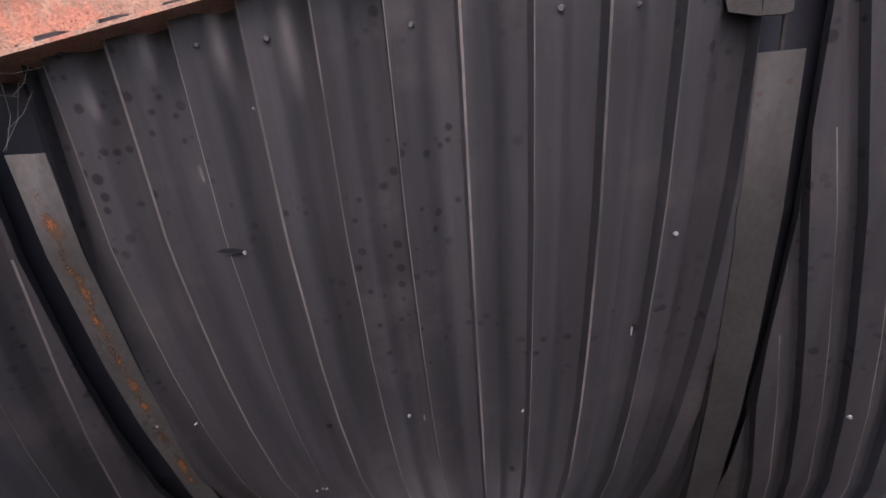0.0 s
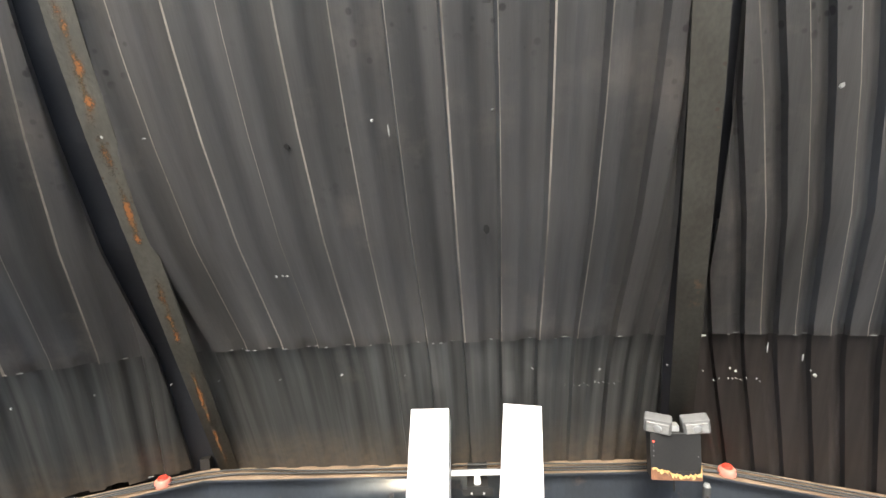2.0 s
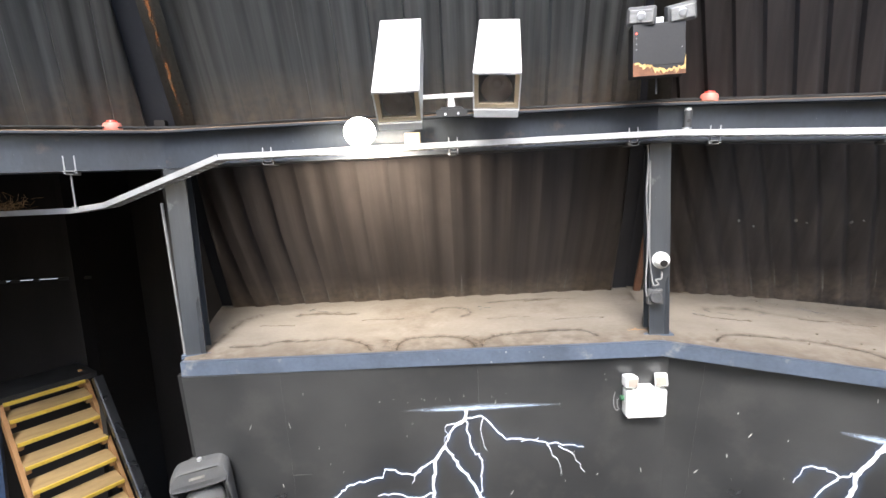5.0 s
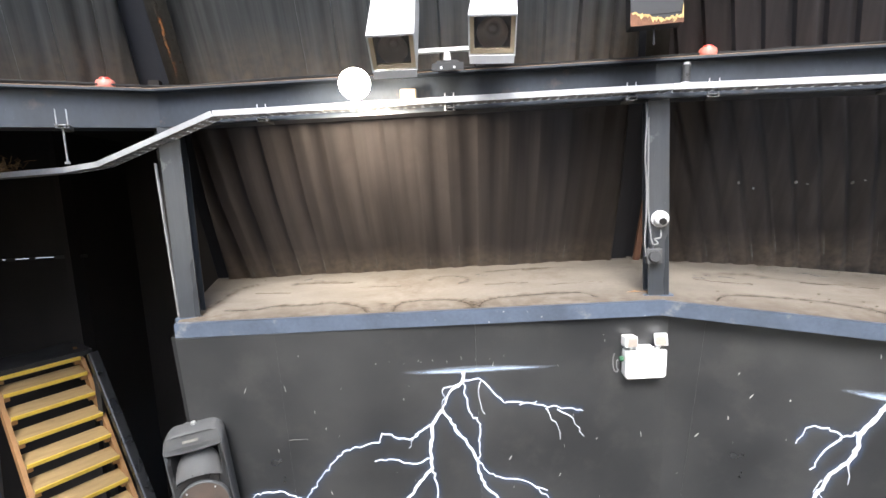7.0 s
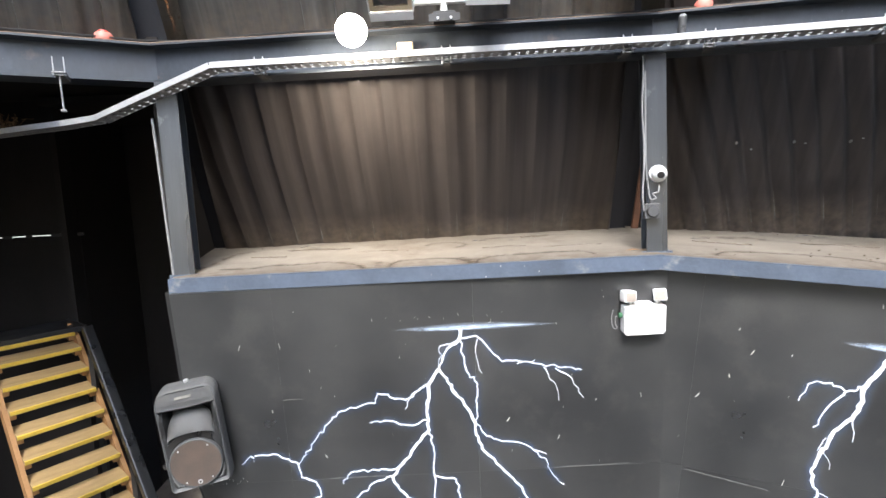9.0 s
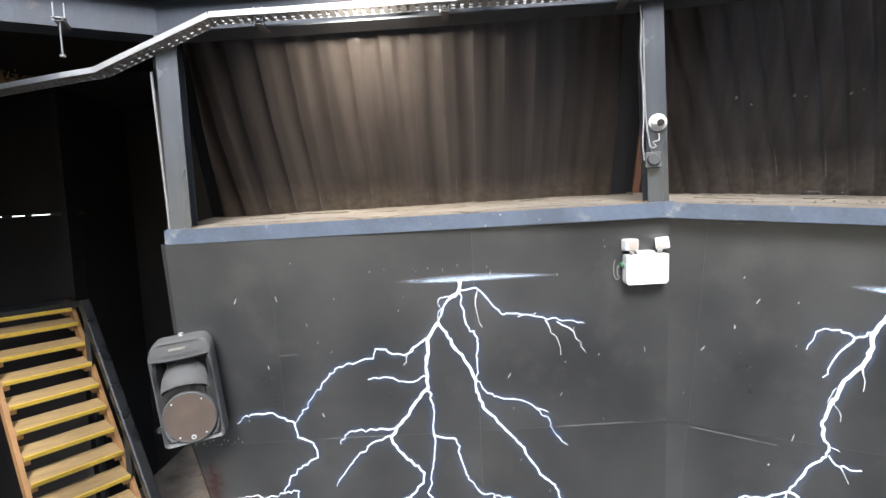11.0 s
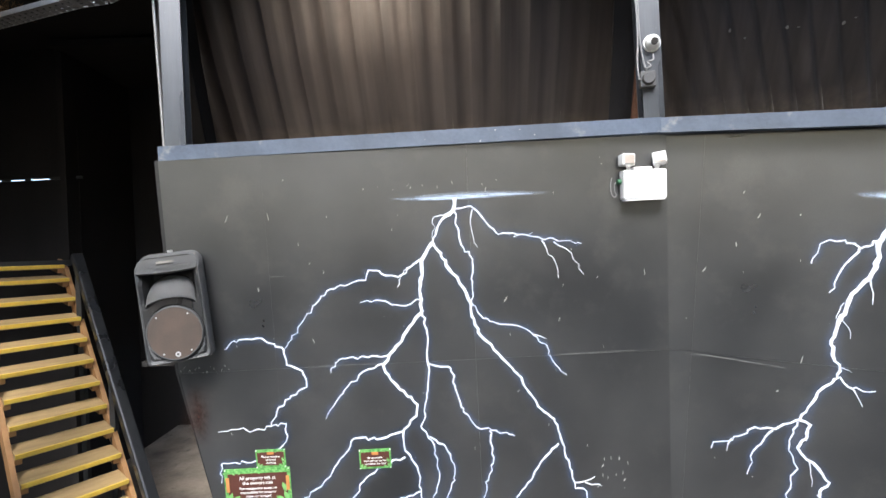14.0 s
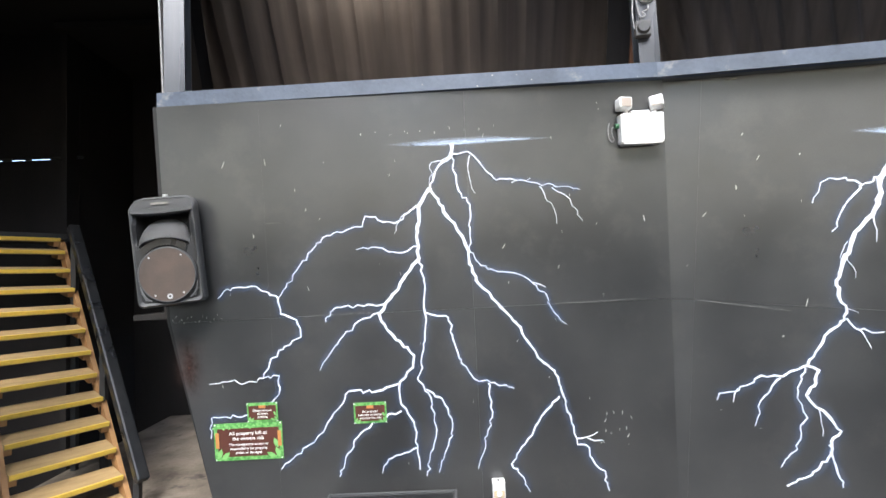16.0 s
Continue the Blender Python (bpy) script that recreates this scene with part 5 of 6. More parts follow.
wire = part("light_cable", tube(bmesh.new(), smooth_line([(-0.148, -0.03, 0.10), (-0.158, -0.03, 0.09), (-0.156, -0.03, 0.05), (-0.145, -0.025, 0.03), (-0.156, -0.02, 0.018), (-0.17, -0.015, 0.04), (-0.172, -0.008, 0.09), (-0.162, -0.004, 0.13)], 6), 0.003), GREY, None, "", BOARDS @ Matrix.Translation((2.785, 0, 3.81)))
tagged(wire, "thin grey cable looping beside the emergency light", "cable")
sag = part("loose_cable", tube(bmesh.new(), smooth_line([(2.78, -0.02, 4.12), (2.86, -0.035, 4.15), (2.95, -0.05, 4.135), (3.1, -0.09, 4.12), (3.3, -0.19, 4.11)], 6), 0.005), DUSTY, None, "", FACE)
tagged(sag, "dusty loose cable hanging under the ledge", "cable")


# ---- the loudspeaker ----
def loudspeaker(m):
    thing = empty("loudspeaker", m, "dark grey plastic loudspeaker with a brown dusty grille", "loudspeaker")
    w, h = 0.2, 0.66

    def outline(grow, y, drop=0.0, back=1.0):
        """The rounded front outline: a round-shouldered top and tight lower corners."""
        pts = []
        for cx, cz, r, a0 in ((w - 0.03, 0.03, 0.03, -90), (w - 0.07, h - 0.07, 0.07, 0), (-w + 0.07, h - 0.07, 0.07, 90), (-w + 0.03, 0.03, 0.03, 180)):
            for a in (0, 18, 36, 54, 72, 90):
                x, z = cx + r * math.cos(radians(a0 + a)), cz + r * math.sin(radians(a0 + a))
                z += 0.02 * (1 - (x / w) ** 2) * (1 if z > 0.3 else 0)
                pts.append(((x * (1 + grow / w)) * back, y, drop + 0.33 + (z - 0.33) * (1 + grow / 0.33) * (0.8 + 0.2 * back)))
        return [(x, yy + max(0.0, z - 0.53) * 0.75, z) for x, yy, z in pts]

    bm = bmesh.new()
    rows = [[bm.verts.new(p) for p in pts] for pts in (outline(-0.02, 0.018), outline(-0.004, 0.0), outline(0.004, 0.012), outline(0.012, 0.06), outline(0.012, 0.12), outline(0.0, 0.19, 0.0, 0.8), outline(-0.02, 0.28, 0.02, 0.55))]
    n = len(rows[0])
    for a, b in zip(rows, rows[1:]):
        for q in range(n):
            bm.faces.new((a[q], a[(q + 1) % n], b[(q + 1) % n], b[q]))
    bm.faces.new(rows[-1])
    part("cabinet", bm, SPEAKER, thing, smooth=False)
    # the brow: the cabinet's top leans back above the horn
    bm = bmesh.new()
    last = None
    for k in range(9):
        f = k / 8
        z, half = 0.57 + 0.09 * f, w - 0.012 - 0.045 * max(0, f - 0.5) ** 1.5
        row = [bm.verts.new((half * (c / 6 - 1), 0.03 + 0.07 * f + (0.02 if k == 0 else 0), z - (0.012 * math.cos((c / 6 - 1) * 1.4) if k < 3 else 0))) for c in range(13)]
        if last:
            for c in range(12):
                bm.faces.new((last[c], last[c + 1], row[c + 1], row[c]))
        last = row
    bmesh.ops.solidify(bm, geom=bm.faces[:], thickness=0.012)
    part("brow", bm, SPEAKER, thing, "sloping dusty top")
    # the front baffle: flat round the cone, sunk behind the horn; its black paints in the shade
    bm = bmesh.new()
    cols, grid = 20, []
    for k in range(25):
        z = 0.02 + k * (h - 0.045) / 24
        row = []
        for c in range(cols + 1):
            x = -w + 0.016 + (2 * w - 0.032) * c / cols
            f = min(max((z - 0.37) / 0.06, 0), 1) * min(max((w - 0.03 - abs(x)) / 0.035, 0), 1) * min(max((0.6 - z) / 0.03, 0), 1)
            row.append(bm.verts.new((x, 0.02 + 0.15 * f + max(0.0, z - 0.5) * 0.75, z)))
        grid.append(row)
    for a, b in zip(grid, grid[1:]):
        for c in range(cols):
            bm.faces.new((a[c], a[c + 1], b[c + 1], b[c]))
    part("baffle", bm, BLACK, thing, "recessed baffle, black for the shade inside the horn")
    # a dark plate stands in for the shaded gap under the horn
    bm = bmesh.new()
    arc = [(rr * math.cos(radians(a)), 0.185 + rr * math.sin(radians(a))) for rr, way in ((0.184, 1), (0.225, -1)) for a in range(90 - 44 * way, 91 + 44 * way, 8 * way)]
    part("horn_gap", prism(bm, arc, 0.004, 0.012), LENS, thing, "dark plate for the shaded gap under the horn")
    # the horn's lower lip: a bulging half dome above the cone
    bm = bmesh.new()
    last = None
    for k in range(10):
        a = k / 9 * math.pi / 2
        row = []
        for b in range(19):
            t = b / 18 * math.pi
            half = 0.158 * math.cos(a * 0.55)
            row.append(bm.verts.new((half * math.cos(t), 0.012 + 0.13 * math.sin(a) - 0.03 * math.sin(t) * math.cos(a), 0.358 + 0.055 * math.sin(t) + 0.125 * math.sin(a) ** 0.8)))
        if last:
            for q in range(18):
                bm.faces.new((last[q], last[q + 1], row[q + 1], row[q]))
        last = row
    bmesh.ops.solidify(bm, geom=bm.faces[:], thickness=0.01)
    part("horn_lip", bm, HORN, thing, "dusty grey horn, paler as lit from above", smooth=True)
    grille = part("grille", C((0, -0.012, 0.185), (0, 0.02, 0.185), 0.168, n=48), BROWN, thing, "round brown dusty metal grille")
    bm = bmesh.new()
    last = None
    for r, y in ((0.181, 0.02), (0.18, -0.006), (0.176, -0.013), (0.17, -0.013), (0.1685, -0.004)):
        ring = [bm.verts.new((r * math.cos(a * math.tau / 48), y, 0.185 + 0.96 * r * math.sin(a * math.tau / 48))) for a in range(48)]
        if last:
            for q in range(48):
                bm.faces.new((last[q], last[(q + 1) % 48], ring[(q + 1) % 48], ring[q]))
        last = ring
    part("rim", bm, SPEAKER, grille, "dark plastic rim", smooth=True)
    for a in (50, 130, 235, 305):
        x, z = 0.152 * math.cos(radians(a)), 0.185 + 0.148 * math.sin(radians(a))
        part("screw", C((x, -0.0155, z), (x, -0.0122, z), 0.006, n=10), GALV, grille)
    badge = part("badge", C((0, -0.0145, 0.05), (0, -0.0122, 0.05), 0.017, n=20), GALV, grille, "small round badge")
    part("badge_mark", B(-0.006, 0.006, -0.0165, -0.0147, 0.044, 0.056), BLACK, badge, "plain dark mark")
    for sx in (-1, 1):
        for k in range(3):
            bm = bmesh.new()
            tube(bm, [(sx * (0.118 + 0.016 * k), 0.012, 0.03 + 0.003 * k), (sx * (0.15 + 0.008 * k), 0.01, 0.052 + 0.016 * k), (sx * (0.172 + 0.002 * k), 0.012, 0.085 + 0.022 * k)], 0.006, 6)
            part("port_rib", bm, HORN, thing)
    part("top_label", B(-0.055, 0.055, -0.0015, 0.0, 0, 0.018), DUSTY, thing, "torn silver sticker", pose(-0.01, 0.062, 0.625, -36, 0, 0))
    part("rig_point", C((0, 0.2, h + 0.005), (0, 0.2, h + 0.04), 0.018, n=14), GALV, thing)
    return thing


loudspeaker(FACE @ Matrix.Translation((0.172, -0.25, 3.035)) @ pose(0, 0, 0, 5, -5.0, 18) @ Matrix.Diagonal((0.785, 0.82, 0.868, 1)))
arm = empty("speaker_bracket", BOARDS @ Matrix.Translation((0.03, 0, 3.2)), "black steel wall bracket behind the loudspeaker", "bracket")
part("wall_plate", B(-0.02, 0.1, -0.012, -0.0005, -0.12, 0.12), BLACK, arm)
part("arm", B(0.02, 0.06, -0.03, -0.0125, -0.02, 0.02), BLACK, arm)


# ---- signs ----
def lettering(parent, text, x, z, size, material=None):
    curve = bpy.data.curves.new("lettering", "FONT")
    curve.body, curve.size, curve.align_x, curve.align_y, curve.extrude, curve.offset = text, size, "CENTER", "CENTER", 0.0003, 0.0003
    curve.materials.append(material or SIGN_WHITE)
    ob = new("lettering", curve)
    ob.parent = parent
    ob.matrix_basis = pose(x, -0.0062, z, 90, 0, 0)
    return ob


def leaf(bm, x, z, long, wide, angle, y):
    c, s = math.cos(radians(angle)), math.sin(radians(angle))
    pts = [(0, 0), (0.3, 0.42), (0.65, 0.4), (1, 0), (0.65, -0.4), (0.3, -0.42)]
    v = [bm.verts.new((x + long * u * c - wide * w * s, y, z + long * u * s + wide * w * c)) for u, w in pts]
    bm.faces.new(v)
    return bm


def sign(m, w, h, label, lines, seed, leaves):
    rng = random.Random(seed)
    thing = empty("sign", m, label, "sign", "notices on the wall")
    part("board", B(0, w, -0.004, 0, 0, h), SIGN_GREEN, thing)
    part("panel", B(w * 0.05, w * 0.95, -0.0046, -0.0041, h * 0.1, h * 0.86), SIGN_BROWN, thing, "brown printed field")
    bm = bmesh.new()
    for k in range(leaves):
        x = w * (k + 0.5) / leaves
        leaf(bm, x, h * 0.92 + rng.uniform(-0.04, 0.03) * h, w * 0.045, w * 0.03, rng.uniform(-60, 240), -0.0049 - 0.00002 * k)
    part("foliage", bm, LEAF, thing, "printed green leaf border")
    for x, z, a in ((0.05, 0.05, 70), (0.1, 0.04, 40), (0.95, 0.05, 110), (0.9, 0.04, 150), (0.93, 0.3, 110)):
        part("leaf", leaf(bmesh.new(), w * x, h * z, w * 0.16, w * 0.08, a, -0.0052), LEAF, thing)
    for x in (0.02, 0.98):
        for z in (0.03, 0.97):
            part("screw", C((w * x, -0.0075, h * z), (w * x, -0.0041, h * z), 0.0035, n=10), WHITE, thing)
    for text, z, size in lines:
        lettering(thing, text, w / 2, h * z, size)
    return thing


big = sign(BOARDS @ Matrix.Translation((0.25, -0.003, 2.1)), 0.40, 0.218, "green and brown notice about property at the owners risk", [
    ("All property left at", 0.725, 0.029), ("the owners risk", 0.585, 0.029), ("The management accept no", 0.43, 0.0205),
    ("responsibility for property", 0.315, 0.0205), ("stolen or damaged", 0.205, 0.0205)], 1, 34)
for x in (0.018, 0.382):
    part("post_print", B(x - 0.01, x + 0.01, -0.0054, -0.0048, 0.075, 0.165), SIGN_ORANGE, big, "orange-brown printed post")
small = sign(BOARDS @ Matrix.Translation((0.452, -0.003, 2.321)), 0.178, 0.11, "green and brown notice asking to remove loose clothing", [
    ("Please remove", 0.6, 0.0185), ("all loose", 0.43, 0.0185), ("clothing", 0.26, 0.0185)], 2, 16)
ride = sign(BOARDS @ Matrix.Translation((1.073, -0.003, 2.282)), 0.19, 0.12, "green and brown notice about sitting upright on the ride", [
    ("Sit up straight", 0.57, 0.0165), ("hold tight on the bar", 0.41, 0.0165), ("and enjoy the ride!", 0.26, 0.0165)], 3, 16)
for s, w, h in ((small, 0.178, 0.11), (ride, 0.19, 0.12)):
    part("emblem", B(w / 2 - 0.02, w / 2 + 0.02, -0.0058, -0.0049, h * 0.72, h * 0.86, bevel=0.0002), SIGN_ORANGE, s, "plain orange emblem")

# ---- at the wall's foot ----
bin_ = empty("storage_box", FACE @ Matrix.Translation((1.285, -0.005, FLOOR)), "open black storage box with a grey worn rim", "storage box")
top = 1.905 - FLOOR
part("front_board", B(-0.36, 0.36, -0.40, -0.38, 0, top - 0.01), BLACK, bin_)
part("back_board", B(-0.36, 0.36, -0.02, 0, 0, top - 0.01), BLACK, bin_)
part("base_board", B(-0.34, 0.34, -0.38, -0.02, 0.3, 0.32), BLACK, bin_)
for x in (-0.36, 0.34):
    part("side_board", B(x, x + 0.02, -0.38, -0.02, 0, top - 0.01), BLACK, bin_)
for x0, x1, y0, y1 in ((-0.365, 0.365, -0.014, 0.0), (-0.365, 0.365, -0.405, -0.391), (-0.365, -0.351, -0.3905, -0.0145), (0.351, 0.365, -0.3905, -0.0145)):
    part("rim", B(x0, x1, y0, y1, top - 0.0095, top + 0.004, bevel=0.002), SPEAKER, bin_, "worn dark rim")
switch = empty("switch_box", BOARDS @ Matrix.Translation((1.89, 0, 1.86)), "small white plastic switch box with a round button", "switch")
part("case", B(-0.036, 0.036, -0.06, 0, -0.1, 0.062, bevel=0.006), WHITE, switch)
part("cover", B(-0.03, 0.03, -0.064, -0.0605, -0.09, 0.02, bevel=0.002), CREAM, switch)
part("button", C((0, -0.074, 0.002), (0, -0.0645, 0.002), 0.014, n=20), WHITE, switch)
part("slot", B(-0.009, 0.009, -0.067, -0.0645, -0.045, -0.022), GREY, switch)
part("hole", C((0.0, -0.03, 0.0625), (0.0, -0.03, 0.066), 0.008, n=12), DARK, switch)

# ---- the stairs ----
RUN, ACROSS = Vector((0.0945, -0.0752, -0.1643)), Vector((0.33, 0.413, 0)).normalized()
FIRST = Vector((-3.172, 4.317, 3.671))
yaw = math.degrees(math.atan2(ACROSS.y, ACROSS.x))
stairs = empty("staircase", IDENT, "steep open wooden staircase with yellow nosings", "staircase")
for k in range(13):
    p = FIRST + RUN * k - Vector((0, 0, 0.045 if k == 0 else 0))
    m = Matrix.Translation(p) @ pose(0, 0, 0, 0, 0, yaw) @ pose(0, 0, 0, 10, 0, 0)
    tread = part("tread", B(-0.57, -0.002, 0.0, 0.19, -0.034, 0, bevel=0.003), WOOD, stairs, "", m)
    part("nosing", B(-0.57, -0.002, -0.006, -0.0005, -0.026, 0.001, bevel=0.001), YELLOW, tread, "yellow painted nosing")
    part("nosing_top", B(-0.57, -0.002, -0.0055, 0.009, 0.0012, 0.003), YELLOW, tread, "yellow painted edge")
    for x in (-0.57, -0.045):
        part("cleat", B(x, x + 0.04, 0.015, 0.19, -0.075, -0.0345), ORANGE, tread)
for x0, x1 in ((-0.602, -0.5715), (-0.0005, 0.03)):
    a, b = FIRST + RUN * 0.1, FIRST + RUN * 12.7
    side = bmesh.new()
    row = []
    for p in (a, b):
        m = Matrix.Translation(p) @ pose(0, 0, 0, 0, 0, yaw)
        row.append([side.verts.new(m @ Vector(q)) for q in ((x0, 0.012, -0.06), (x1, 0.012, -0.06), (x1, 0.20, 0.03), (x0, 0.20, 0.03))])
    for q in range(4):
        side.faces.new((row[0][q], row[0][(q + 1) % 4], row[1][(q + 1) % 4], row[1][q]))
    side.faces.new(row[0])
    side.faces.new(row[1])
    part("stringer", side, ORANGE, stairs, "orange-brown wooden stringer")
landing = part("landing", B(-0.7, 0.1, 0.02, 0.5, -0.05, -0.002), BLACK, stairs, "dark landing", Matrix.Translation(FIRST) @ pose(0, 0, 0, 0, 0, yaw))
rail = empty("handrail", IDENT, "black metal handrail beside the stairs", "handrail")
a, b = Vector((-2.955, 4.16, 3.70)), Vector((-1.935, 3.37, 1.86))
d = (b - a).normalized()
bar = B(0, (b - a).length, -0.04, 0.04, -0.034, 0.034, bevel=0.014, m=Matrix.Translation(a) @ d.to_track_quat("X", "Z").to_matrix().to_4x4())
part("rail", bar, GLOSS, rail, "glossy black rail")
for f in (0.03, 0.5, 0.94):
    p = a.lerp(b, f)
    part("post", B(p.x - 0.02, p.x + 0.02, p.y - 0.02, p.y + 0.02, 1.70, p.z - 0.03), BLACK, rail)

# ---- small stuff ----
def twigs(name, m, n, reach, label, seed, flat=0.2, material=None):
    rng = random.Random(seed)
    bm = bmesh.new()
    for _ in range(n):
        p = Vector((rng.gauss(0, reach), rng.gauss(0, reach * 0.5), abs(rng.gauss(0, reach * flat))))
        q = Vector((rng.uniform(-1, 1), rng.uniform(-1, 1), rng.uniform(-0.4, 0.7) * flat * 2)).normalized() * rng.uniform(0.3, 1.1) * reach
        tube(bm, [p, p + q * 0.5 + Vector((0, 0, 0.1 * reach * flat)), p + q], 0.0016, 3)
    return tagged(part(name, bm, material or TWIG, None, "", m), label, "debris", kind="stuff")


nest = twigs("bird_nest", FACE @ Matrix.Translation((-1.08, 0.085, 5.195)), 130, 0.07, "straw and twigs of an old nest on the tray", 4, 0.5)
twigs("leaf_litter", bay(1) @ Matrix.Translation((-0.13, 0.03, LEDGE_Z + 0.012)), 26, 0.035, "orange dry litter beside the column", 7, 0.15, ORANGE)
for k, (i, x, y) in enumerate(((1, 0.9, 0.62), (1, 1.5, 0.42), (0, 0.6, 0.6), (0, 1.9, 0.55), (1, 0.35, 0.4))):
    twigs("twig_litter", low_bay(i, 4.25) @ Matrix.Translation((x, y, LEDGE_Z + 0.02 + 0.11 * y)), 5, 0.09, "a few dark twigs on the dusty ledge", 20 + k, 0.06, DARK)
rng = random.Random(12)
bm = bmesh.new()
for i in (0, 1):
    inv = FACE.inverted() @ low_bay(i, 4.25)
    for _ in range(70):
        x, y = rng.uniform(0.1, 2.8), rng.uniform(0.0, 0.2) if rng.random() < 0.7 else rng.uniform(0, 0.85)
        s = rng.uniform(0.004, 0.011)
        made = bmesh.ops.create_icosphere(bm, subdivisions=1, radius=s)["verts"]
        bmesh.ops.scale(bm, verts=made, vec=(1, rng.uniform(0.6, 1.2), 0.5))
        bmesh.ops.translate(bm, verts=made, vec=inv @ Vector((x, y, LEDGE_Z + 0.004 + 0.115 * y)))
crumbs = tagged(part("plaster_crumbs", bm, LEDGE, None, "", FACE), "pale crumbs and grit along the ledge's edge", "debris", kind="stuff")

# heads of the fixing screws and pinholes of daylight on the sheets
def studs(i, rows, seed, material, size, name, label, end=BAY - 0.1, out=0.033):
    rng = random.Random(seed)
    bm = bmesh.new()
    for z, x0, gap in rows:
        x = x0
        while x < end:
            zz = z + rng.uniform(-0.012, 0.012)
            y = lean(zz) - out
            if -y * slopes(i)[0] + 0.05 < x < BAY + y * slopes(i)[1] - 0.05 and rng.random() < 0.9:
                r = size * rng.uniform(0.6, 1.2)
                cyl(bm, (x + rng.uniform(-0.008, 0.008), y + 0.006, zz), (x, y - 0.006, zz - 0.003), r, r * 0.6, 8)
            x += gap
    return tagged(part(name, bm, material, None, "", bay(i)), label, "screws", kind="stuff")


for i in (-1, 0, 1):
    studs(i, ((6.30, 0.24, 0.365), (7.56, 0.45, 0.235)) + (((4.86, 0.35, 0.3),) if i == 1 else ()), 30 + i, STUD, 0.0065, "sheet_screws", "small pale screw heads in the black sheets")
    studs(i, ((8.97, 0.56, 0.2),), 50 + i, STRUT, 0.010, "sheet_bolts", "grey bolt heads along the sheets' upper edge", out=0.05)
studs(0, ((6.20, 2.24, 0.028),), 71, STUD, 0.004, "paint_flakes", "row of white flaked spots on the black sheet", 2.55)
studs(1, ((6.22, 0.17, 0.022),), 72, STUD, 0.004, "paint_flakes", "row of white flaked spots on the black sheet", 0.4)
def ridge(i, x, z):
    """How proud the sheet's folds stand, from 0 to 1."""
    if i == 1:
        f = (2 * x - fan(x, z) - 0.125) % 0.147
        return 1.0 if f < 0.072 else max(0.0, 1 - (f - 0.072) / 0.045)
    f = (x + 0.51) % 0.2
    return 1.0 if f < 0.07 else max(0.0, 1 - (f - 0.07) / 0.06)


def sheet_marks(i, marks, material, name, label, category):
    """Small flat marks that lie on the folds: x, z, half width, half height."""
    bm = bmesh.new()
    rng = random.Random(len(marks))
    for x, z, w, h in marks:
        pts = [(0.0, -1.0), (0.8, -0.6), (1.0, 0.2), (0.3, 1.0), (-0.6, 0.8), (-1.0, -0.1)]
        front = []
        for u, v in pts:
            px, pz = x + w * u * rng.uniform(0.8, 1.1), z + h * v
            front.append(bm.verts.new((px, lean(pz) - 0.05 * ridge(i, x, pz) - 0.0105, pz)))
        back = [bm.verts.new((v.co.x, v.co.y + 0.012, v.co.z)) for v in front]
        bm.faces.new(front)
        for q in range(6):
            bm.faces.new((front[q], front[(q + 1) % 6], back[(q + 1) % 6], back[q]))
    return tagged(part(name, bm, material, None, "", bay(i)), label, category, kind="stuff")


sheet_marks(1, [(0.55, 4.895, 0.008, 0.01), (0.89, 4.88, 0.008, 0.01), (1.2, 4.86, 0.008, 0.01)], STUD, "sheet_screws", "pale screw heads in the lower black sheet", "screws")
sheet_marks(0, [(0.944, 8.344, 0.004, 0.008), (1.448, 7.525, 0.003, 0.022), (2.257, 7.945, 0.002, 0.02), (0.80, 6.93, 0.004, 0.007), (0.825, 6.93, 0.004, 0.006), (0.846, 6.928, 0.007, 0.005),
                (0.30, 7.56, 0.006, 0.006), (2.33, 8.33, 0.007, 0.007), (1.06, 8.79, 0.003, 0.003)], CHIP, "sheet_flecks", "pale flecks and pinholes in the black sheets", "paint chips")
sheet_marks(1, [(0.42, 7.55, 0.009, 0.009), (0.59, 7.54, 0.009, 0.009), (0.27, 6.27, 0.006, 0.008), (0.62, 6.27, 0.008, 0.01), (1.0, 6.26, 0.007, 0.009), (0.4, 6.42, 0.003, 0.03), (0.57, 6.36, 0.003, 0.02), (0.08, 6.49, 0.03, 0.006),
                (0.11, 6.27, 0.004, 0.005)], CHIP, "sheet_flecks", "pale flecks and screw heads in the black sheets", "paint chips")
# dark blots, and a black crescent that paints in a dent's shade
sheet_marks(0, [(1.826, 7.107, 0.016, 0.022), (1.02, 7.49, 0.012, 0.012), (0.9, 8.353, 0.045, 0.01)], BLACK, "sheet_dents", "dark blots and the painted shade of a dent on the black sheets", "dents")
POWDER = haze("grey_powder", (0.33, 0.3, 0.27), 0.36)
for x, z, w, h in ((0.962, 8.96, 0.11, 0.15), (1.16, 8.95, 0.11, 0.17), (0.56, 8.83, 0.085, 0.09), (0.86, 8.6, 0.03, 0.05), (0.765, 8.95, 0.08, 0.1)):
    rows = []
    for q in range(9):
        zz = z + h * (1 - q / 4)
        y = lean(zz) - 0.0585
        rows.append(((x, y, zz), (x + w * 0.55, y, zz), (x + w, y, zz), math.sin(math.pi * (q + 0.6) / 9.2)))
    tagged(part("powder_patch", strip(rows), POWDER, None, "", bay(0)), "patch of pale sprayed powder on the black sheet", "stain", kind="stuff")
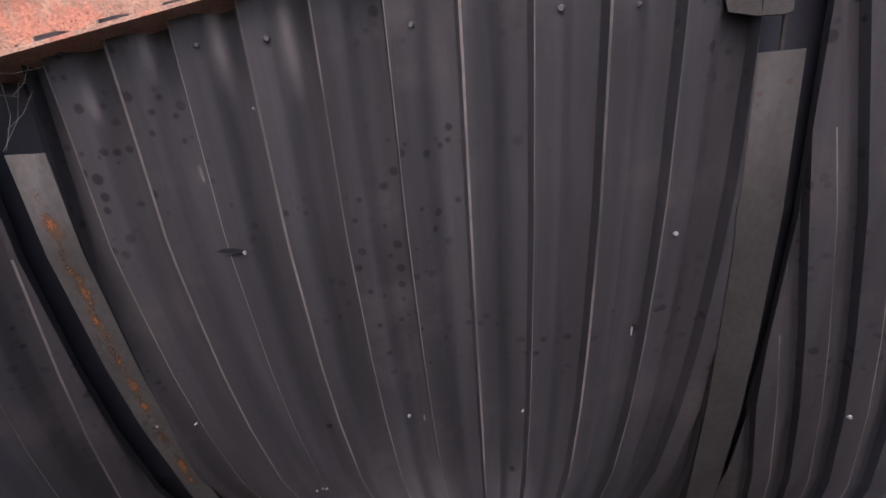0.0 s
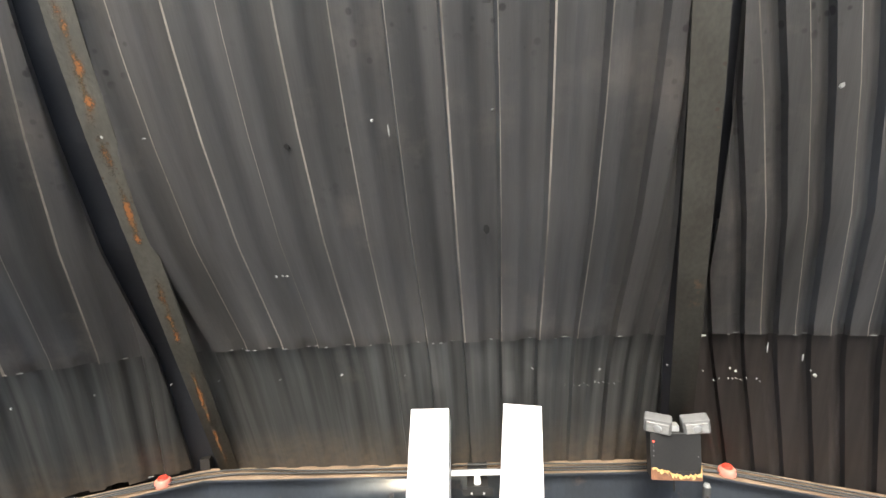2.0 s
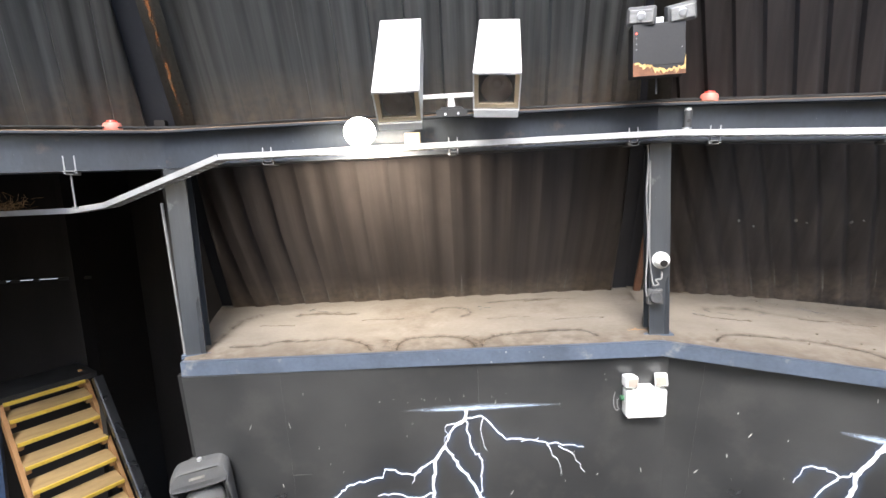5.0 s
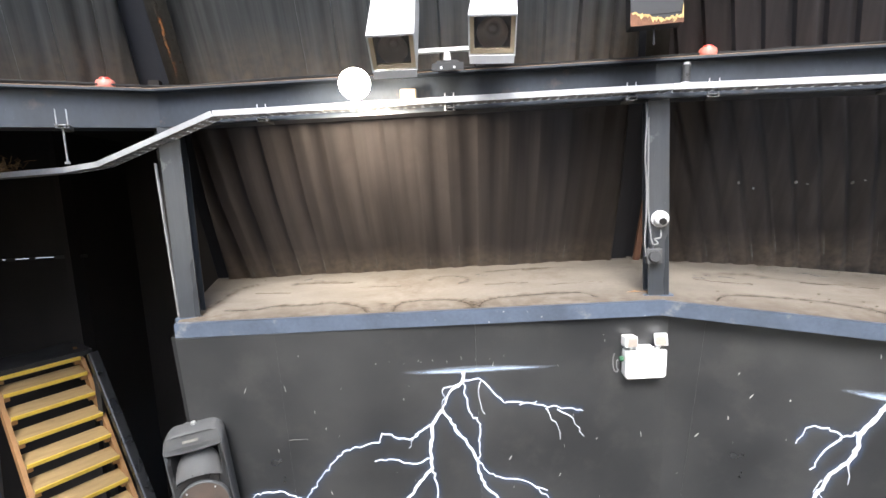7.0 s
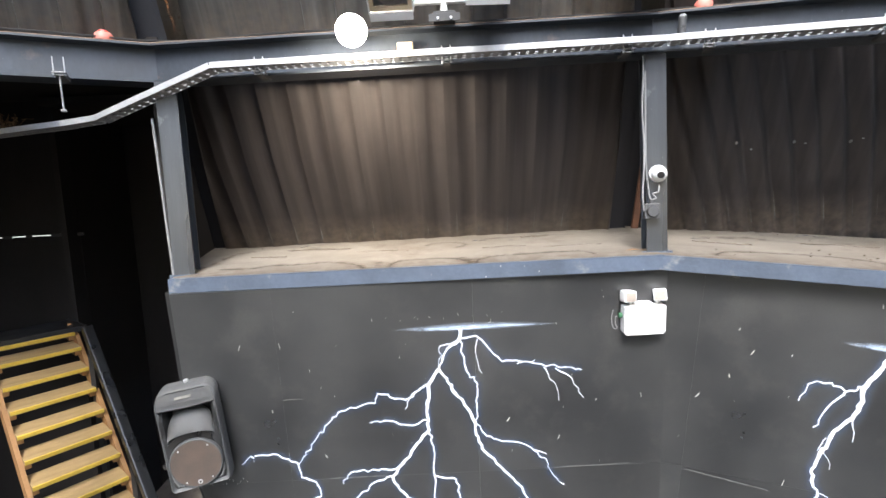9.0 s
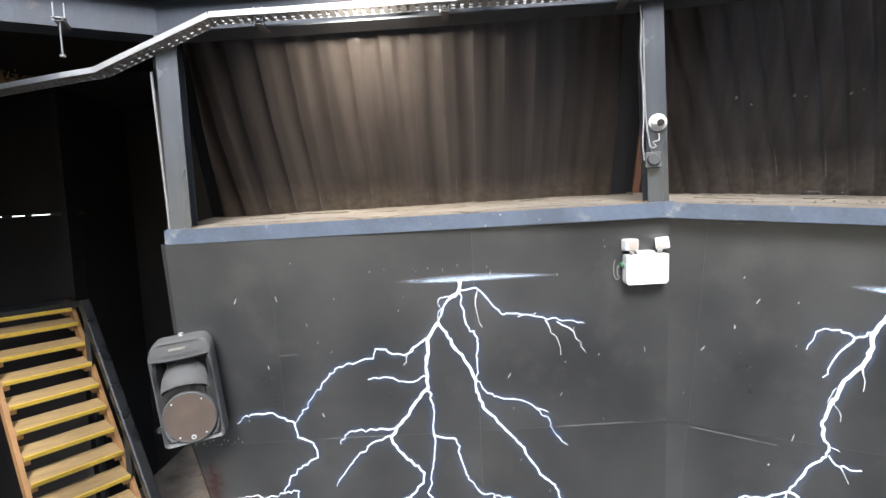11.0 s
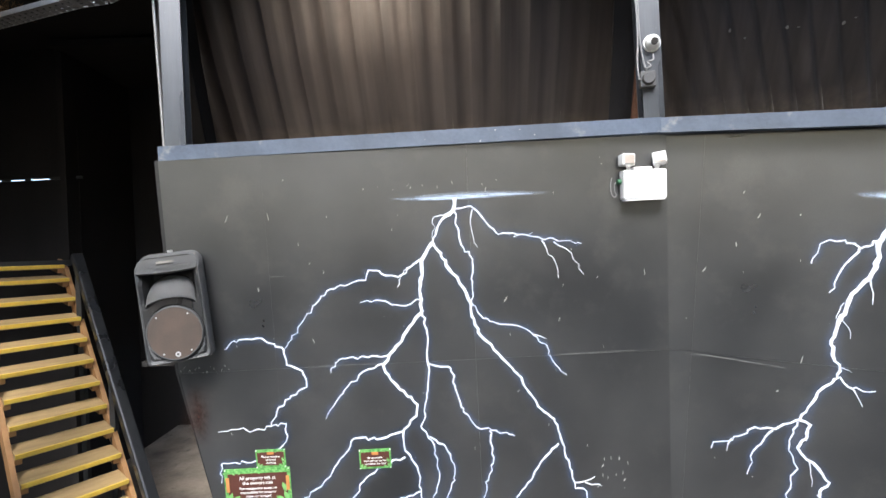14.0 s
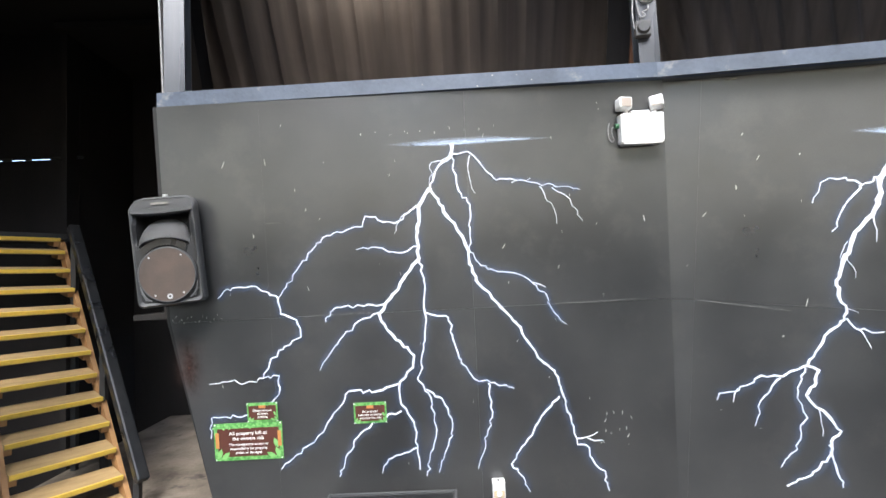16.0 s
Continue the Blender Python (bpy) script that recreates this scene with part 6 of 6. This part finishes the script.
# chipped lower edges of the upper sheets
for i, z in ((0, 6.5), (1, 6.5), (-1, 6.5), (-1, 5.66)):
    rng = random.Random(i + 5)
    lap, x = [], 0.15
    while x < BAY - 0.15:
        long = rng.uniform(0.008, 0.035)
        if rng.random() < 0.45:
            lap.append((x, z + 0.004, long / 2, rng.uniform(0.0015, 0.004)))
        x += long + rng.uniform(0.005, 0.05)
    sheet_marks(i, lap, STUD, "chipped_edge", "pale chipped paint along a sheet's lower edge", "paint chips")
# cobweb threads under the rim
bm = bmesh.new()
for a, b in (((0.30, 8.71), (0.42, 8.90)), ((0.31, 8.71), (0.37, 8.93)), ((0.34, 8.77), (0.45, 8.87)), ((0.36, 8.92), (0.50, 8.93)), ((0.33, 8.88), (0.40, 8.86)), ((0.40, 8.86), (0.47, 8.94)), ((0.50, 8.42), (0.58, 8.44))):
    tube(bm, [(a[0], lean(a[1]) - 0.085, a[1]), ((a[0] + b[0]) / 2, lean(a[1]) - 0.078, (a[1] + b[1]) / 2 - 0.006), (b[0], lean(b[1]) - 0.07, b[1])], 0.0009, 4)
tagged(part("cobweb", bm, DUSTY, None, "", bay(0)), "grey cobweb threads between rib and rim", "cobweb", kind="stuff")
# pale creases at the foot of the sheets
rng = random.Random(77)
for i in (0, 1):
    bm = bmesh.new()
    for k in range(13 if i == 0 else 10):
        x, z = (0.12 + 0.2 * k + rng.uniform(-0.02, 0.02) if i == 0 else 0.46 + 0.147 * k + rng.uniform(-0.01, 0.01)), 4.36 + rng.uniform(0, 0.03)
        h, w = rng.uniform(0.06, 0.2), rng.uniform(0.002, 0.004)
        row = [bm.verts.new((x + s * w * f + (0.02 if i == 0 else -0.3) * (zz - z), lean(zz) - (0.012 if i == 0 else 0.03), zz)) for zz, f in ((z, 1), (z + h * 0.5, 0.8), (z + h, 0.15)) for s in (-1, 1)]
        for q in (0, 2):
            bm.faces.new((row[q], row[q + 1], row[q + 3], row[q + 2]))
    tagged(part("sheet_creases", bm, DUSTY, None, "", bay(i)), "pale dusty creases at the foot of the black sheets", "creases", kind="stuff")
# gusset and rod over the rib's upper end
TOP = bay(1) @ pose(0, 0, 0, 0, 0, joint(1) / 2)
gusset = part("gusset_plate", prism(bmesh.new(), [(-0.20, 8.95), (-0.19, 8.905), (-0.12, 8.888), (-0.06, 8.885), (-0.035, 8.89), (-0.03, 9.15), (-0.20, 9.15)], lean(8.9) - 0.10, lean(8.9) - 0.09), RIB, None, "", TOP @ Matrix.Translation((-0.15, 0, 0.03)))
tagged(gusset, "grey steel gusset plate with a rounded foot", "steel plate")
rod = part("tie_rod", C((0.005, lean(8.85) - 0.055, 8.83), (0.002, lean(9.3) - 0.05, 9.3), 0.006, n=8), RIB, None, "", TOP @ Matrix.Translation((-0.19, 0, 0)))
tagged(rod, "thin rusty tie rod above the rib", "rod")
